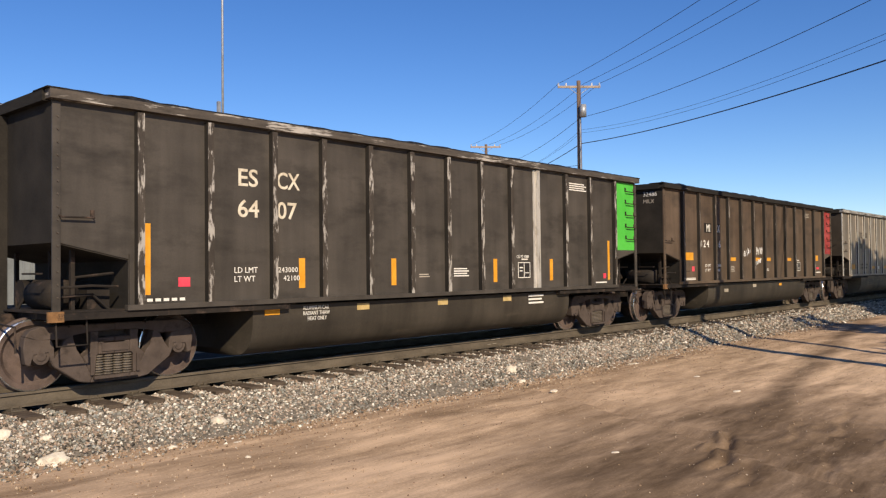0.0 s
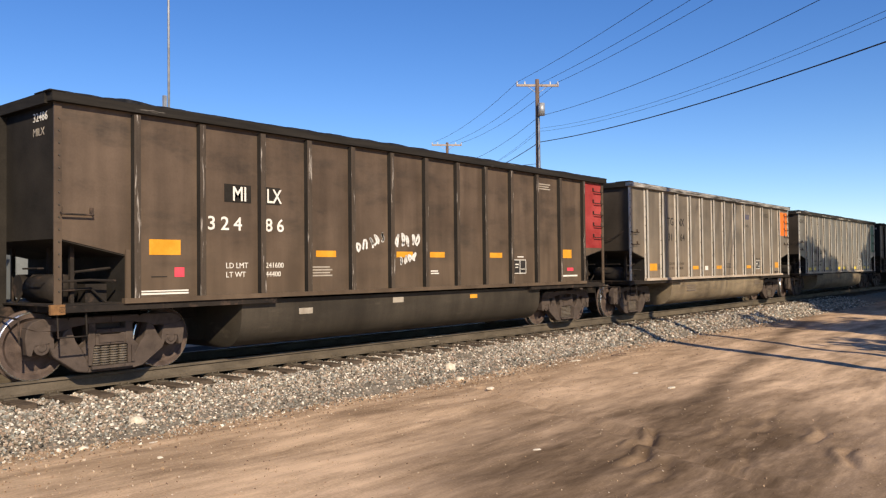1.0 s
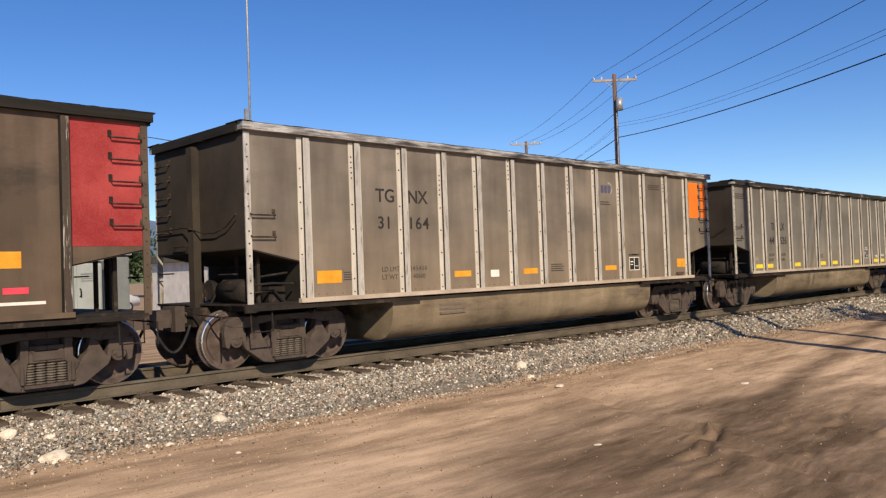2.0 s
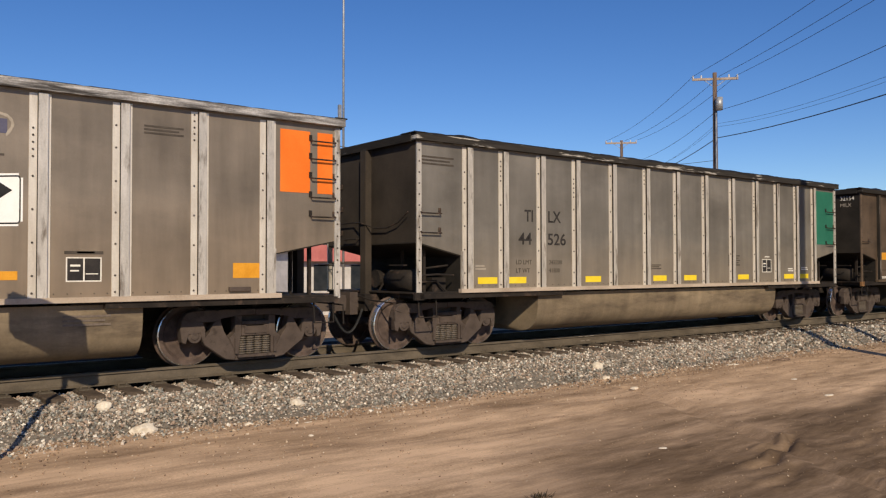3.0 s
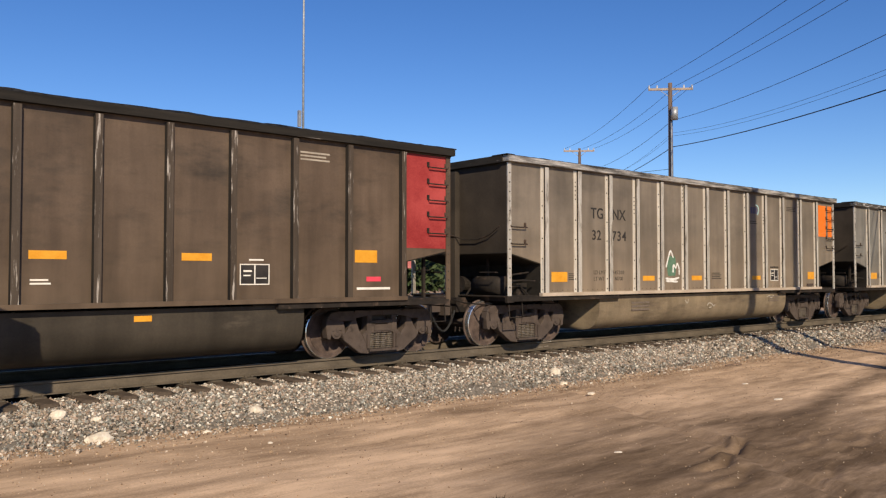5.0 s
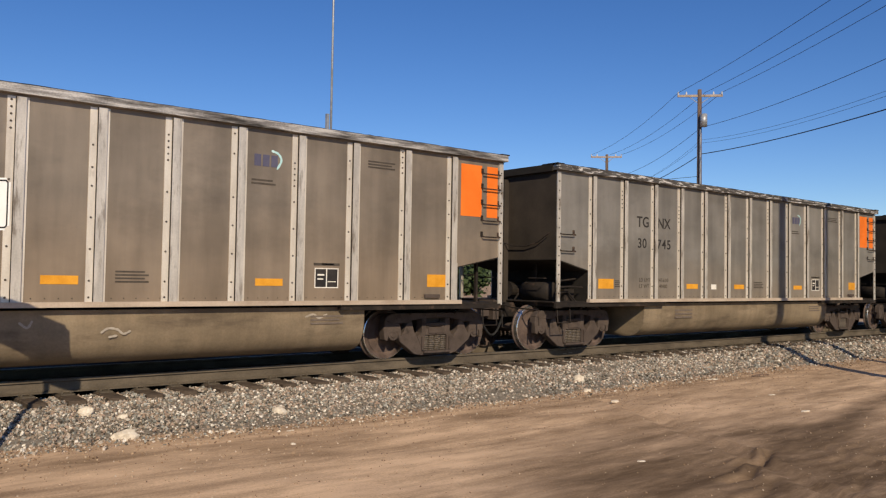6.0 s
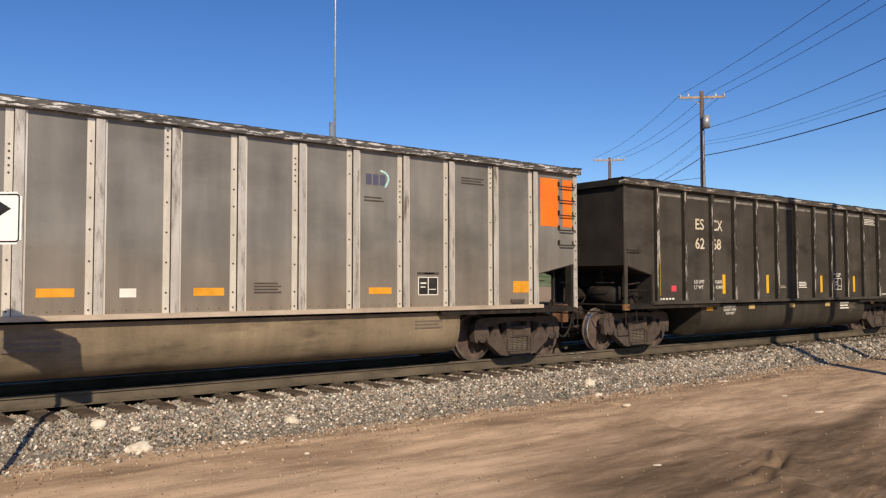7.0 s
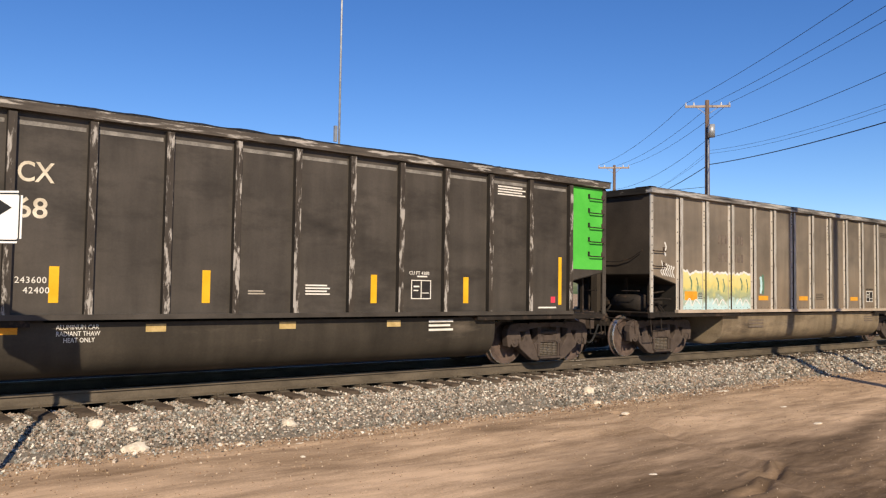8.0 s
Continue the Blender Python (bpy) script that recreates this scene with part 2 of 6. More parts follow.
def damp_patch(m):
    """A darker, damp stretch of the lot where vehicles have turned."""
    n, l = m.node_tree.nodes, m.node_tree.links
    b = n["Principled BSDF"]
    base = b.inputs["Base Color"].links[0].from_socket
    pos, sep = n.new("ShaderNodeNewGeometry"), n.new("ShaderNodeSeparateXYZ")
    l.new(pos.outputs["Position"], sep.inputs[0])
    big = n.new("ShaderNodeTexNoise")
    big.inputs["Scale"].default_value, big.inputs["Detail"].default_value = 0.45, 7
    l.new(pos.outputs["Position"], big.inputs["Vector"])

    def math_node(op, a, c):
        q = n.new("ShaderNodeMath")
        q.operation = op
        for i, v in enumerate((a, c)):
            if isinstance(v, (int, float)):
                q.inputs[i].default_value = v
            else:
                l.new(v, q.inputs[i])
        return q.outputs[0]

    px = math_node("MULTIPLY", math_node("SUBTRACT", sep.outputs[0], 8.5), 0.27)
    tilt = math_node("SUBTRACT", sep.outputs[1], math_node("MULTIPLY", sep.outputs[0], 0.22))
    py = math_node("MULTIPLY", math_node("SUBTRACT", tilt, 2.25), 0.46)
    ring = math_node("ADD", math_node("POWER", math_node("ABSOLUTE", px, 0), 2.0), math_node("POWER", math_node("ABSOLUTE", py, 0), 2.0))
    inside = math_node("SUBTRACT", math_node("ADD", math_node("MULTIPLY", big.outputs[0], 2.8), 0.3), ring)
    m1 = n.new("ShaderNodeMapRange")
    m1.inputs[1].default_value, m1.inputs[2].default_value = -0.7, 1.5
    l.new(inside, m1.inputs[0])
    streak, turn = n.new("ShaderNodeTexNoise"), n.new("ShaderNodeMapping")
    turn.inputs["Rotation"].default_value, turn.inputs["Scale"].default_value = (0, 0, radians(-24)), (0.5, 2.4, 1)
    l.new(pos.outputs["Position"], turn.inputs["Vector"])
    streak.inputs["Scale"].default_value, streak.inputs["Detail"].default_value = 0.9, 10
    streak.inputs["Roughness"].default_value = 0.7
    l.new(turn.outputs[0], streak.inputs["Vector"])
    m3 = n.new("ShaderNodeMapRange")
    m3.inputs[1].default_value, m3.inputs[2].default_value, m3.inputs[3].default_value = 0.36, 0.62, 0.4
    l.new(streak.outputs[0], m3.inputs[0])
    both = math_node("MULTIPLY", math_node("MULTIPLY", m1.outputs[0], m3.outputs[0]), 0.96)
    mix = n.new("ShaderNodeMix")
    mix.data_type = "RGBA"
    l.new(both, mix.inputs[0])
    l.new(base, mix.inputs[6])
    mix.inputs[7].default_value = (0.105, 0.07, 0.043, 1)
    # a damp wheel track across the lot
    way = math_node("SUBTRACT", math_node("SUBTRACT", sep.outputs[1], math_node("MULTIPLY", sep.outputs[0], 0.2)), math_node("ADD", math_node("MULTIPLY", big.outputs[0], 0.5), 2.7))
    band, reach = n.new("ShaderNodeMapRange"), n.new("ShaderNodeMapRange")
    band.inputs[1].default_value, band.inputs[2].default_value, band.inputs[3].default_value, band.inputs[4].default_value = 0.08, 0.4, 1.0, 0.0
    l.new(math_node("ABSOLUTE", way, 0), band.inputs[0])
    reach.inputs[1].default_value, reach.inputs[2].default_value = 6.5, 10.0
    l.new(sep.outputs[0], reach.inputs[0])
    track_mix = n.new("ShaderNodeMix")
    track_mix.data_type = "RGBA"
    l.new(math_node("MULTIPLY", math_node("MULTIPLY", math_node("MULTIPLY", band.outputs[0], reach.outputs[0]), m3.outputs[0]), 0.85), track_mix.inputs[0])
    l.new(mix.outputs[2], track_mix.inputs[6])
    track_mix.inputs[7].default_value = (0.1, 0.068, 0.044, 1)
    mix = track_mix
    # darker soil where fines wash off the ballast
    edge = n.new("ShaderNodeMapRange")
    edge.inputs[1].default_value, edge.inputs[2].default_value = 7.8, 9.3
    l.new(sep.outputs[1], edge.inputs[0])
    clump = n.new("ShaderNodeTexNoise")
    clump.inputs["Scale"].default_value, clump.inputs["Detail"].default_value, clump.inputs["Roughness"].default_value = 1.6, 10, 0.72
    l.new(turn.outputs[0], clump.inputs["Vector"])
    m4 = n.new("ShaderNodeMapRange")
    m4.inputs[1].default_value, m4.inputs[2].default_value = 0.34, 0.56
    l.new(clump.outputs[0], m4.inputs[0])
    soil = n.new("ShaderNodeMix")
    soil.data_type = "RGBA"
    l.new(math_node("MULTIPLY", math_node("MULTIPLY", edge.outputs[0], m4.outputs[0]), 0.5), soil.inputs[0])
    l.new(mix.outputs[2], soil.inputs[6])
    soil.inputs[7].default_value = (0.2, 0.138, 0.09, 1)
    # thin darker drag marks over the whole lot
    fine, drag, smear = n.new("ShaderNodeTexNoise"), n.new("ShaderNodeMapping"), n.new("ShaderNodeMix")
    drag.inputs["Rotation"].default_value, drag.inputs["Scale"].default_value = (0, 0, radians(-14)), (0.45, 3.0, 1)
    l.new(pos.outputs["Position"], drag.inputs["Vector"])
    fine.inputs["Scale"].default_value, fine.inputs["Detail"].default_value, fine.inputs["Roughness"].default_value = 2.2, 12, 0.75
    l.new(drag.outputs[0], fine.inputs["Vector"])
    m5 = n.new("ShaderNodeMapRange")
    m5.inputs[1].default_value, m5.inputs[2].default_value, m5.inputs[4].default_value = 0.48, 0.68, 0.42
    l.new(fine.outputs[0], m5.inputs[0])
    smear.data_type = "RGBA"
    l.new(m5.outputs[0], smear.inputs[0])
    l.new(soil.outputs[2], smear.inputs[6])
    smear.inputs[7].default_value = (0.19, 0.13, 0.082, 1)
    l.new(smear.outputs[2], b.inputs["Base Color"])


damp_patch(M["dirt"])
M["ballast"] = surface("ballast_bed", (0.1, 0.085, 0.068), (0.26, 0.225, 0.18), 14, 0.95, 0.0, 0.8, 30, (1, 1, 1), (0.3, 0.7), None, 2, (0.5, 0.7), True)
# Near-black tone that paints the train's shade onto the ballast.
M["under_train_shade"] = surface("coal_dusted_ballast", (0.009, 0.009, 0.009), (0.035, 0.032, 0.028), 10, 0.95, 0.0, 0.8, 30, (1, 1, 1), (0.3, 0.7), world_space=True)
M["tie"] = surface("weathered_tie_wood", (0.05, 0.036, 0.026), (0.12, 0.09, 0.065), 6, 0.9, 0.0, 0.4, 40, (0.6, 3, 3))
M["rail"] = surface("rusty_rail_side", (0.08, 0.065, 0.048), (0.15, 0.122, 0.09), 4, 0.8, 0.0, 0.15, 50, (0.4, 1, 1))
M["pole_wood"] = surface("weathered_pole_wood", (0.09, 0.06, 0.045), (0.2, 0.14, 0.105), 3, 0.9, 0, 0.3, 40, (4, 4, 0.4))
M["arm_wood"] = surface("grey_crossarm_wood", (0.3, 0.24, 0.19), (0.45, 0.37, 0.3), 5, 0.9, 0, 0.3, 40)
M["galv"] = surface("galvanized_steel", (0.3, 0.31, 0.32), (0.45, 0.46, 0.47), 5, 0.5, 0.5, 0.05, 40)
M["wire"] = surface("dark_cable", (0.03, 0.03, 0.035), (0.06, 0.06, 0.065), 5, 0.6, 0.2)
M["sign_white"] = surface("white_sign_sheeting", (0.78, 0.78, 0.76), (0.85, 0.85, 0.83), 5, 0.4, 0, 0, 40)
M["sign_black"] = surface("black_sign_sheeting", (0.015, 0.015, 0.015), (0.03, 0.03, 0.03), 5, 0.4, 0, 0, 40)
M["rock"] = surface("pale_limestone", (0.55, 0.47, 0.36), (0.78, 0.7, 0.57), 8, 0.9, 0, 0.5, 50)
M["porcelain"] = surface("grey_porcelain", (0.5, 0.5, 0.5), (0.65, 0.65, 0.65), 5, 0.3)


# ---- mesh helpers ----
def box(bm, x0, x1, y0, y1, z0, z1, bevel=0.0):
    v = [bm.verts.new((x, y, z)) for x in (x0, x1) for y in (y0, y1) for z in (z0, z1)]
    for f in ((0, 1, 3, 2), (4, 6, 7, 5), (0, 4, 5, 1), (2, 3, 7, 6), (0, 2, 6, 4), (1, 5, 7, 3)):
        bm.faces.new([v[i] for i in f])
    return v


def extrude_xz(bm, pts, y0, y1):
    a = [bm.verts.new((x, y0, z)) for x, z in pts]
    b = [bm.verts.new((x, y1, z)) for x, z in pts]
    bm.faces.new(a)
    bm.faces.new(b[::-1])
    for i in range(len(pts)):
        j = (i + 1) % len(pts)
        bm.faces.new((a[i], b[i], b[j], a[j]))


def extrude_yz(bm, pts, x0, x1):
    a = [bm.verts.new((x0, y, z)) for y, z in pts]
    b = [bm.verts.new((x1, y, z)) for y, z in pts]
    bm.faces.new(a)
    bm.faces.new(b[::-1])
    for i in range(len(pts)):
        j = (i + 1) % len(pts)
        bm.faces.new((a[i], b[i], b[j], a[j]))


def rod(bm, a, b, r0, r1=None, n=8):
    a, b = Vector(a), Vector(b)
    r1 = r0 if r1 is None else r1
    m = Matrix.Translation((a + b) / 2) @ (b - a).to_track_quat("Z", "Y").to_matrix().to_4x4()
    bmesh.ops.create_cone(bm, cap_ends=True, segments=n, radius1=r0, radius2=r1, depth=(b - a).length, matrix=m)


def tube(bm, pts, r, n=6):
    """One bent round bar through the points."""
    pts = [Vector(p) for p in pts]
    rings, side = [], None
    for i, p in enumerate(pts):
        d = (pts[min(i + 1, len(pts) - 1)] - pts[max(i - 1, 0)]).normalized()
        side = d.orthogonal() if side is None else side - d * side.dot(d)
        side = side.normalized() if side.length > 1e-6 else d.orthogonal().normalized()
        other = d.cross(side)
        rings.append([bm.verts.new(p + (side * math.cos(2 * math.pi * k / n) + other * math.sin(2 * math.pi * k / n)) * r) for k in range(n)])
    for a, b in zip(rings, rings[1:]):
        for k in range(n):
            bm.faces.new((a[k], a[(k + 1) % n], b[(k + 1) % n], b[k]))
    bm.faces.new(rings[0][::-1])
    bm.faces.new(rings[-1])


def lathe_y(bm, prof, n=28):
    """Turns a profile of (y, radius) round the y axis."""
    rings = []
    for y, r in prof:
        rings.append([bm.verts.new((r * math.cos(2 * math.pi * k / n), y, r * math.sin(2 * math.pi * k / n))) for k in range(n)])
    for a, b in zip(rings, rings[1:]):
        for k in range(n):
            bm.faces.new((a[k], a[(k + 1) % n], b[(k + 1) % n], b[k]))
    bm.faces.new(rings[0][::-1])
    bm.faces.new(rings[-1])


def mesh_of(name, bm, mat, smooth=False):
    bmesh.ops.recalc_face_normals(bm, faces=bm.faces)
    me = bpy.data.meshes.new(name)
    bm.to_mesh(me)
    bm.free()
    me.materials.append(mat)
    if smooth:
        for p in me.polygons:
            p.use_smooth = True
    return me


def part(name, bm, mat, parent=None, label="", smooth=False):
    ob = new(name, mesh_of(name, bm, mat, smooth) if isinstance(bm, bmesh.types.BMesh) else bm)
    ob.parent = parent
    return tagged(ob, label)


def make(build, *a):
    bm = bmesh.new()
    build(bm, *a)
    return bm


def letters(text, size, mat, depth=0.002, space=1.0):
    """A mesh of flat letters, standing in the x-z plane, facing -y."""
    cu = bpy.data.curves.new("letters", "FONT")
    cu.body, cu.size, cu.extrude, cu.align_x = text, size, depth, "LEFT"
    cu.space_character = space
    cu.resolution_u, cu.offset = (4, size * 0.012) if size > 0.18 else (2, 0.0)
    ob = bpy.data.objects.new("letters", cu)
    me = bpy.data.meshes.new_from_object(ob)
    bpy.data.objects.remove(ob)
    bpy.data.curves.remove(cu)
    me.transform(Matrix.Rotation(radians(90), 4, "X"))
    me.materials.append(mat)
    return me


# ---- ground, ballast, track ----
TRACK_Y = 12.515
GROUND = -0.56


def ground_height(x, y):
    near = max(0.0, 1 - math.hypot(x - 10, y - 3) / 45)
    z = GROUND - 0.06 * min(1, max(0, (9.5 - y) / 5))
    if near > 0:
        z += near * (0.06 * noise.noise(Vector((x * 0.25, y * 0.5, 0))) + 0.02 * noise.noise(Vector((x * 1.1, y * 2.2, 3))) + 0.008 * noise.noise(Vector((x * 4, y * 6, 7))))
        for dx, depth in ((0.0, 0.06), (1.5, 0.03)):
            track = 8.9 + dx + 0.55 * (y - 4.7)
            d = (x - track) * 0.85
            if 1.0 < y < 9:
                z += depth * (0.7 * math.exp(-((abs(d) - 0.22) / 0.1) ** 2) - math.exp(-(d / 0.14) ** 2)) * (0.5 + 0.5 * noise.noise(Vector((x, y, 9))))
        # dried ruts where one wheel spun
        for x0, x1, off, high in ((7.75, 8.7, -0.05, 0.045), (8.5, 9.6, 0.08, 0.05), (7.2, 8.3, -0.42, 0.018), (9.2, 10.0, -2.1, 0.035), (10.2, 11.0, -1.75, 0.03), (8.4, 9.4, -1.1, 0.015), (9.6, 11.0, -0.6, 0.012), (10.4, 12.0, -1.1, 0.014)):
            if x0 - 0.3 < x < x1 + 0.3 and abs(y - 4.8) < 3:
                u = max(0.0, min(1.0, (x - x0) / 0.25 + 0.5, (x1 - x) / 0.25 + 0.5))
                v = y - 4.6 - 0.215 * (x - 8.2) - off - 0.05 * math.sin(6 * x + 9 * off)
                z += u * high * (math.exp(-((v - 0.07) / 0.05) ** 2) + 0.4 * math.exp(-((v + 0.17) / 0.06) ** 2) - 1.2 * math.exp(-((v + 0.04) / 0.04) ** 2))
        if 6.5 < x < 13 and 2 < y < 6.5:
            z += 0.014 * max(0.0, noise.noise(Vector((x * 5, y * 9, 4)))) * min(1.0, x - 6.5, 13 - x, y - 2, 6.5 - y)
    return z


def axis(inner0, inner1, step, far):
    a = list(np.arange(inner0, inner1 + 1e-6, step))
    grow, lo, hi = step, inner0, inner1
    while hi < far:
        grow *= 1.35
        hi += grow
        lo -= grow
        a = [lo] + a + [hi]
    return a


def build_ground():
    xs, ys = axis(1, 20, 0.055, 4500), axis(1.5, 10.4, 0.05, 4500)
    verts = [(x, y, ground_height(x, y)) for x in xs for y in ys]
    n = len(ys)
    faces = [(i * n + j, (i + 1) * n + j, (i + 1) * n + j + 1, i * n + j + 1) for i in range(len(xs) - 1) for j in range(n - 1)]
    me = bpy.data.meshes.new("ground")
    me.from_pydata(verts, [], faces)
    me.materials.append(M["dirt"])
    for p in me.polygons:
        p.use_smooth = True
    tagged(new("ground", me), "tan packed dirt with tyre ruts and pebbles", "ground", kind="structure")


# The far side runs wide to carry the painted train shade.
BED = [(-2.95, GROUND - 0.1), (-2.6, GROUND + 0.03), (-1.75, -0.29), (-1.4, -0.265), (-0.9, -0.275), (0.9, -0.27), (1.35, -0.25), (1.75, -0.29), (2.6, -0.42), (6.3, GROUND + 0.05), (6.6, GROUND - 0.1)]


def bed_height(d):
    return float(np.interp(d, [p[0] for p in BED], [p[1] for p in BED]))


def build_bed():
    xs = list(np.arange(-12, 50, 0.3)) + list(np.arange(50, 400, 5))
    ds = [-2.95, -2.75, -2.5, -2.25, -2.0, -1.75, -1.5, -1.2, -0.9, 0, 0.9, 1.35, 1.75, 2.6, 4.0, 5.2, 6.3, 6.6]
    verts = []
    for x in xs:
        for d in ds:
            w = 0.12 * noise.noise(Vector((x * 0.5, d, 0))) if d < -1.7 else 0
            verts.append((x, TRACK_Y + d + w, bed_height(d) + 0.02 * noise.noise(Vector((x * 3, d * 3, 5)))))
    n = len(ds)
    faces = [(i * n + j, (i + 1) * n + j, (i + 1) * n + j + 1, i * n + j + 1) for i in range(len(xs) - 1) for j in range(n - 1)]
    me = bpy.data.meshes.new("ballast_bed")
    me.from_pydata(verts, [], faces)
    me.materials.append(M["ballast"])
    me.materials.append(M["under_train_shade"])
    # beyond the near rail the train's shade is given as bed colour
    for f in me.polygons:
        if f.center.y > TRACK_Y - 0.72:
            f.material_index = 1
    tagged(new("ballast_bed", me), "raised bed of grey crushed stone under the track", "ballast", kind="structure")


TIE_STEP = 0.52


def stone_material(name, colours, rough=0.93):
    m = surface(name, (0.2, 0.2, 0.2), (0.3, 0.3, 0.3), 20, rough, 0, 0.3, 60, world_space=True)
    n, l = m.node_tree.nodes, m.node_tree.links
    g = n.new("ShaderNodeNewGeometry")
    r = n.new("ShaderNodeValToRGB")
    r.color_ramp.interpolation = "CONSTANT"
    e = r.color_ramp.elements
    while len(e) < len(colours):
        e.new(0.5)
    for i, c in enumerate(colours):
        e[i].position, e[i].color = i / len(colours), (*c, 1)
    l.new(g.outputs["Random Per Island"], r.inputs[0])
    mul = n.new("ShaderNodeMix")
    mul.data_type, mul.blend_type = "RGBA", "OVERLAY"
    mul.inputs[0].default_value = 0.4
    l.new(r.outputs[0], mul.inputs[6])
    tex = n.new("ShaderNodeTexNoise")
    tex.inputs["Scale"].default_value = 35
    l.new(g.outputs["Position"], tex.inputs["Vector"])
    l.new(tex.outputs[0], mul.inputs[7])
    l.new(mul.outputs[2], n["Principled BSDF"].inputs["Base Color"])
    return m


M["stone"] = stone_material("crushed_stone", [(0.33, 0.265, 0.2), (0.5, 0.435, 0.36), (0.15, 0.133, 0.112), (0.74, 0.68, 0.58), (0.36, 0.27, 0.205), (0.215, 0.208, 0.182), (0.38, 0.28, 0.21), (0.08, 0.07, 0.058), (0.27, 0.265, 0.23), (0.18, 0.145, 0.11), (0.34, 0.33, 0.29), (0.44, 0.37, 0.3)])
M["pebble"] = stone_material("dirt_pebbles", [(0.36, 0.255, 0.165), (0.3, 0.205, 0.135), (0.2, 0.14, 0.09), (0.44, 0.34, 0.24), (0.34, 0.24, 0.16), (0.16, 0.11, 0.08), (0.5, 0.41, 0.31), (0.25, 0.17, 0.11)])


def scatter(name, places, mat, label, category, seed):
    """Many small angular stones, joined."""
    rng = np.random.default_rng(seed)
    n = len(places)
    p = np.array(places)
    cube = np.array([(x, y, z) for x in (-1, 1) for y in (-1, 1) for z in (-1, 1)], float)
    v = cube[None] * rng.uniform(0.3, 1.1, (n, 8, 3)) * rng.uniform(0.7, 1.25, (n, 1, 3)) * p[:, None, 3:4] * 0.62
    a = rng.uniform(0, 2 * np.pi, (n, 3))
    for k in range(3):
        i, j = [(1, 2), (0, 2), (0, 1)][k]
        c, s = np.cos(a[:, k])[:, None], np.sin(a[:, k])[:, None]
        vi, vj = v[:, :, i].copy(), v[:, :, j].copy()
        v[:, :, i], v[:, :, j] = c * vi - s * vj, s * vi + c * vj
    v += p[:, None, :3]
    quads = np.array([(0, 1, 3, 2), (4, 6, 7, 5), (0, 4, 5, 1), (2, 3, 7, 6), (0, 2, 6, 4), (1, 5, 7, 3)])
    f = (quads[None] + (np.arange(n) * 8)[:, None, None]).reshape(-1, 4)
    me = bpy.data.meshes.new(name)
    me.from_pydata(v.reshape(-1, 3).tolist(), [], f.tolist())
    me.materials.append(mat)
    return tagged(new(name, me), label, category, kind="stuff")


def build_stones():
    rng = random.Random(4)
    places = []
    for x0, x1, per, size in ((0.5, 9, 2400, 0.0205), (9, 18, 1700, 0.0225), (18, 45, 520, 0.034)):
        for _ in range(int((x1 - x0) * 2.05 * per)):
            x, d = rng.uniform(x0, x1), rng.uniform(-3.25, -0.84)
            if d < -2.3 and rng.random() < ((-2.3 - d) / 0.95) ** 0.4:
                continue
            k = (x / TIE_STEP) % 1
            if d > -1.5 and (k < 0.27 or k > 0.73) and x < 30:
                continue
            s = size * rng.choice((0.5, 0.7, 0.9, 1, 1.2, 1.6))
            lift = 0.02 if d > -1.4 else 0.0
            base = max(bed_height(d), ground_height(x, TRACK_Y + d)) if d < -2.4 else bed_height(d)
            places.append((x, TRACK_Y + d, base + rng.uniform(-0.3, 0.6) * s + lift, s))
    scatter("ballast_stones", places, M["stone"], "loose grey and tan crushed ballast stones", "ballast", 1)
    places = []
    for _ in range(6000):
        x, y = rng.uniform(0.5, 24), 10.1 - abs(rng.gauss(0, 1.6))
        s = 0.006 + 0.012 * rng.random() ** 3
        if rng.random() < 0.02:
            s *= 2.0
        places.append((x, y, ground_height(x, y) + 0.2 * s, s))
    for _ in range(5200):
        x, y = rng.uniform(0.5, 30), 9.95 - abs(rng.gauss(0, 0.45))
        s = rng.uniform(0.008, 0.026)
        places.append((x, y, ground_height(x, y) + 0.25 * s, s))
    for _ in range(6000):
        x, y = rng.uniform(3.0, 17), rng.uniform(2.0, 9.2)
        s = 0.003 + 0.013 * rng.random() ** 5
        places.append((x, y, ground_height(x, y) + 0.2 * s, s))
    scatter("pebbles", places, M["pebble"], "small tan pebbles scattered on the dirt", "pebbles", 2)


def rock(name, x, y, z, sx, sy, sz, seed, label):
    bm = bmesh.new()
    bmesh.ops.create_icosphere(bm, subdivisions=2, radius=1)
    for v in bm.verts:
        k = 1 + 0.28 * noise.noise(v.co * 1.3 + Vector((seed * 7, 0, 0))) + 0.08 * noise.noise(v.co * 4 + Vector((seed, 3, 0)))
        v.co = Vector((v.co.x * sx * k, v.co.y * sy * k, max(v.co.z, -0.45) * sz * k))
    ob = part(name, bm, M["rock"], None, label)
    ob.location = (x, y, z)
    tagged(ob, label, "rock", "pale rocks beside the track")


RAIL = [(-0.07, -0.185), (0.07, -0.185), (0.07, -0.172), (0.012, -0.155), (0.009, -0.045), (0.036, -0.034), (0.036, -0.004), (0.03, 0.0), (-0.03, 0.0), (-0.036, -0.004), (-0.036, -0.034), (-0.009, -0.045), (-0.012, -0.155), (-0.07, -0.172)]


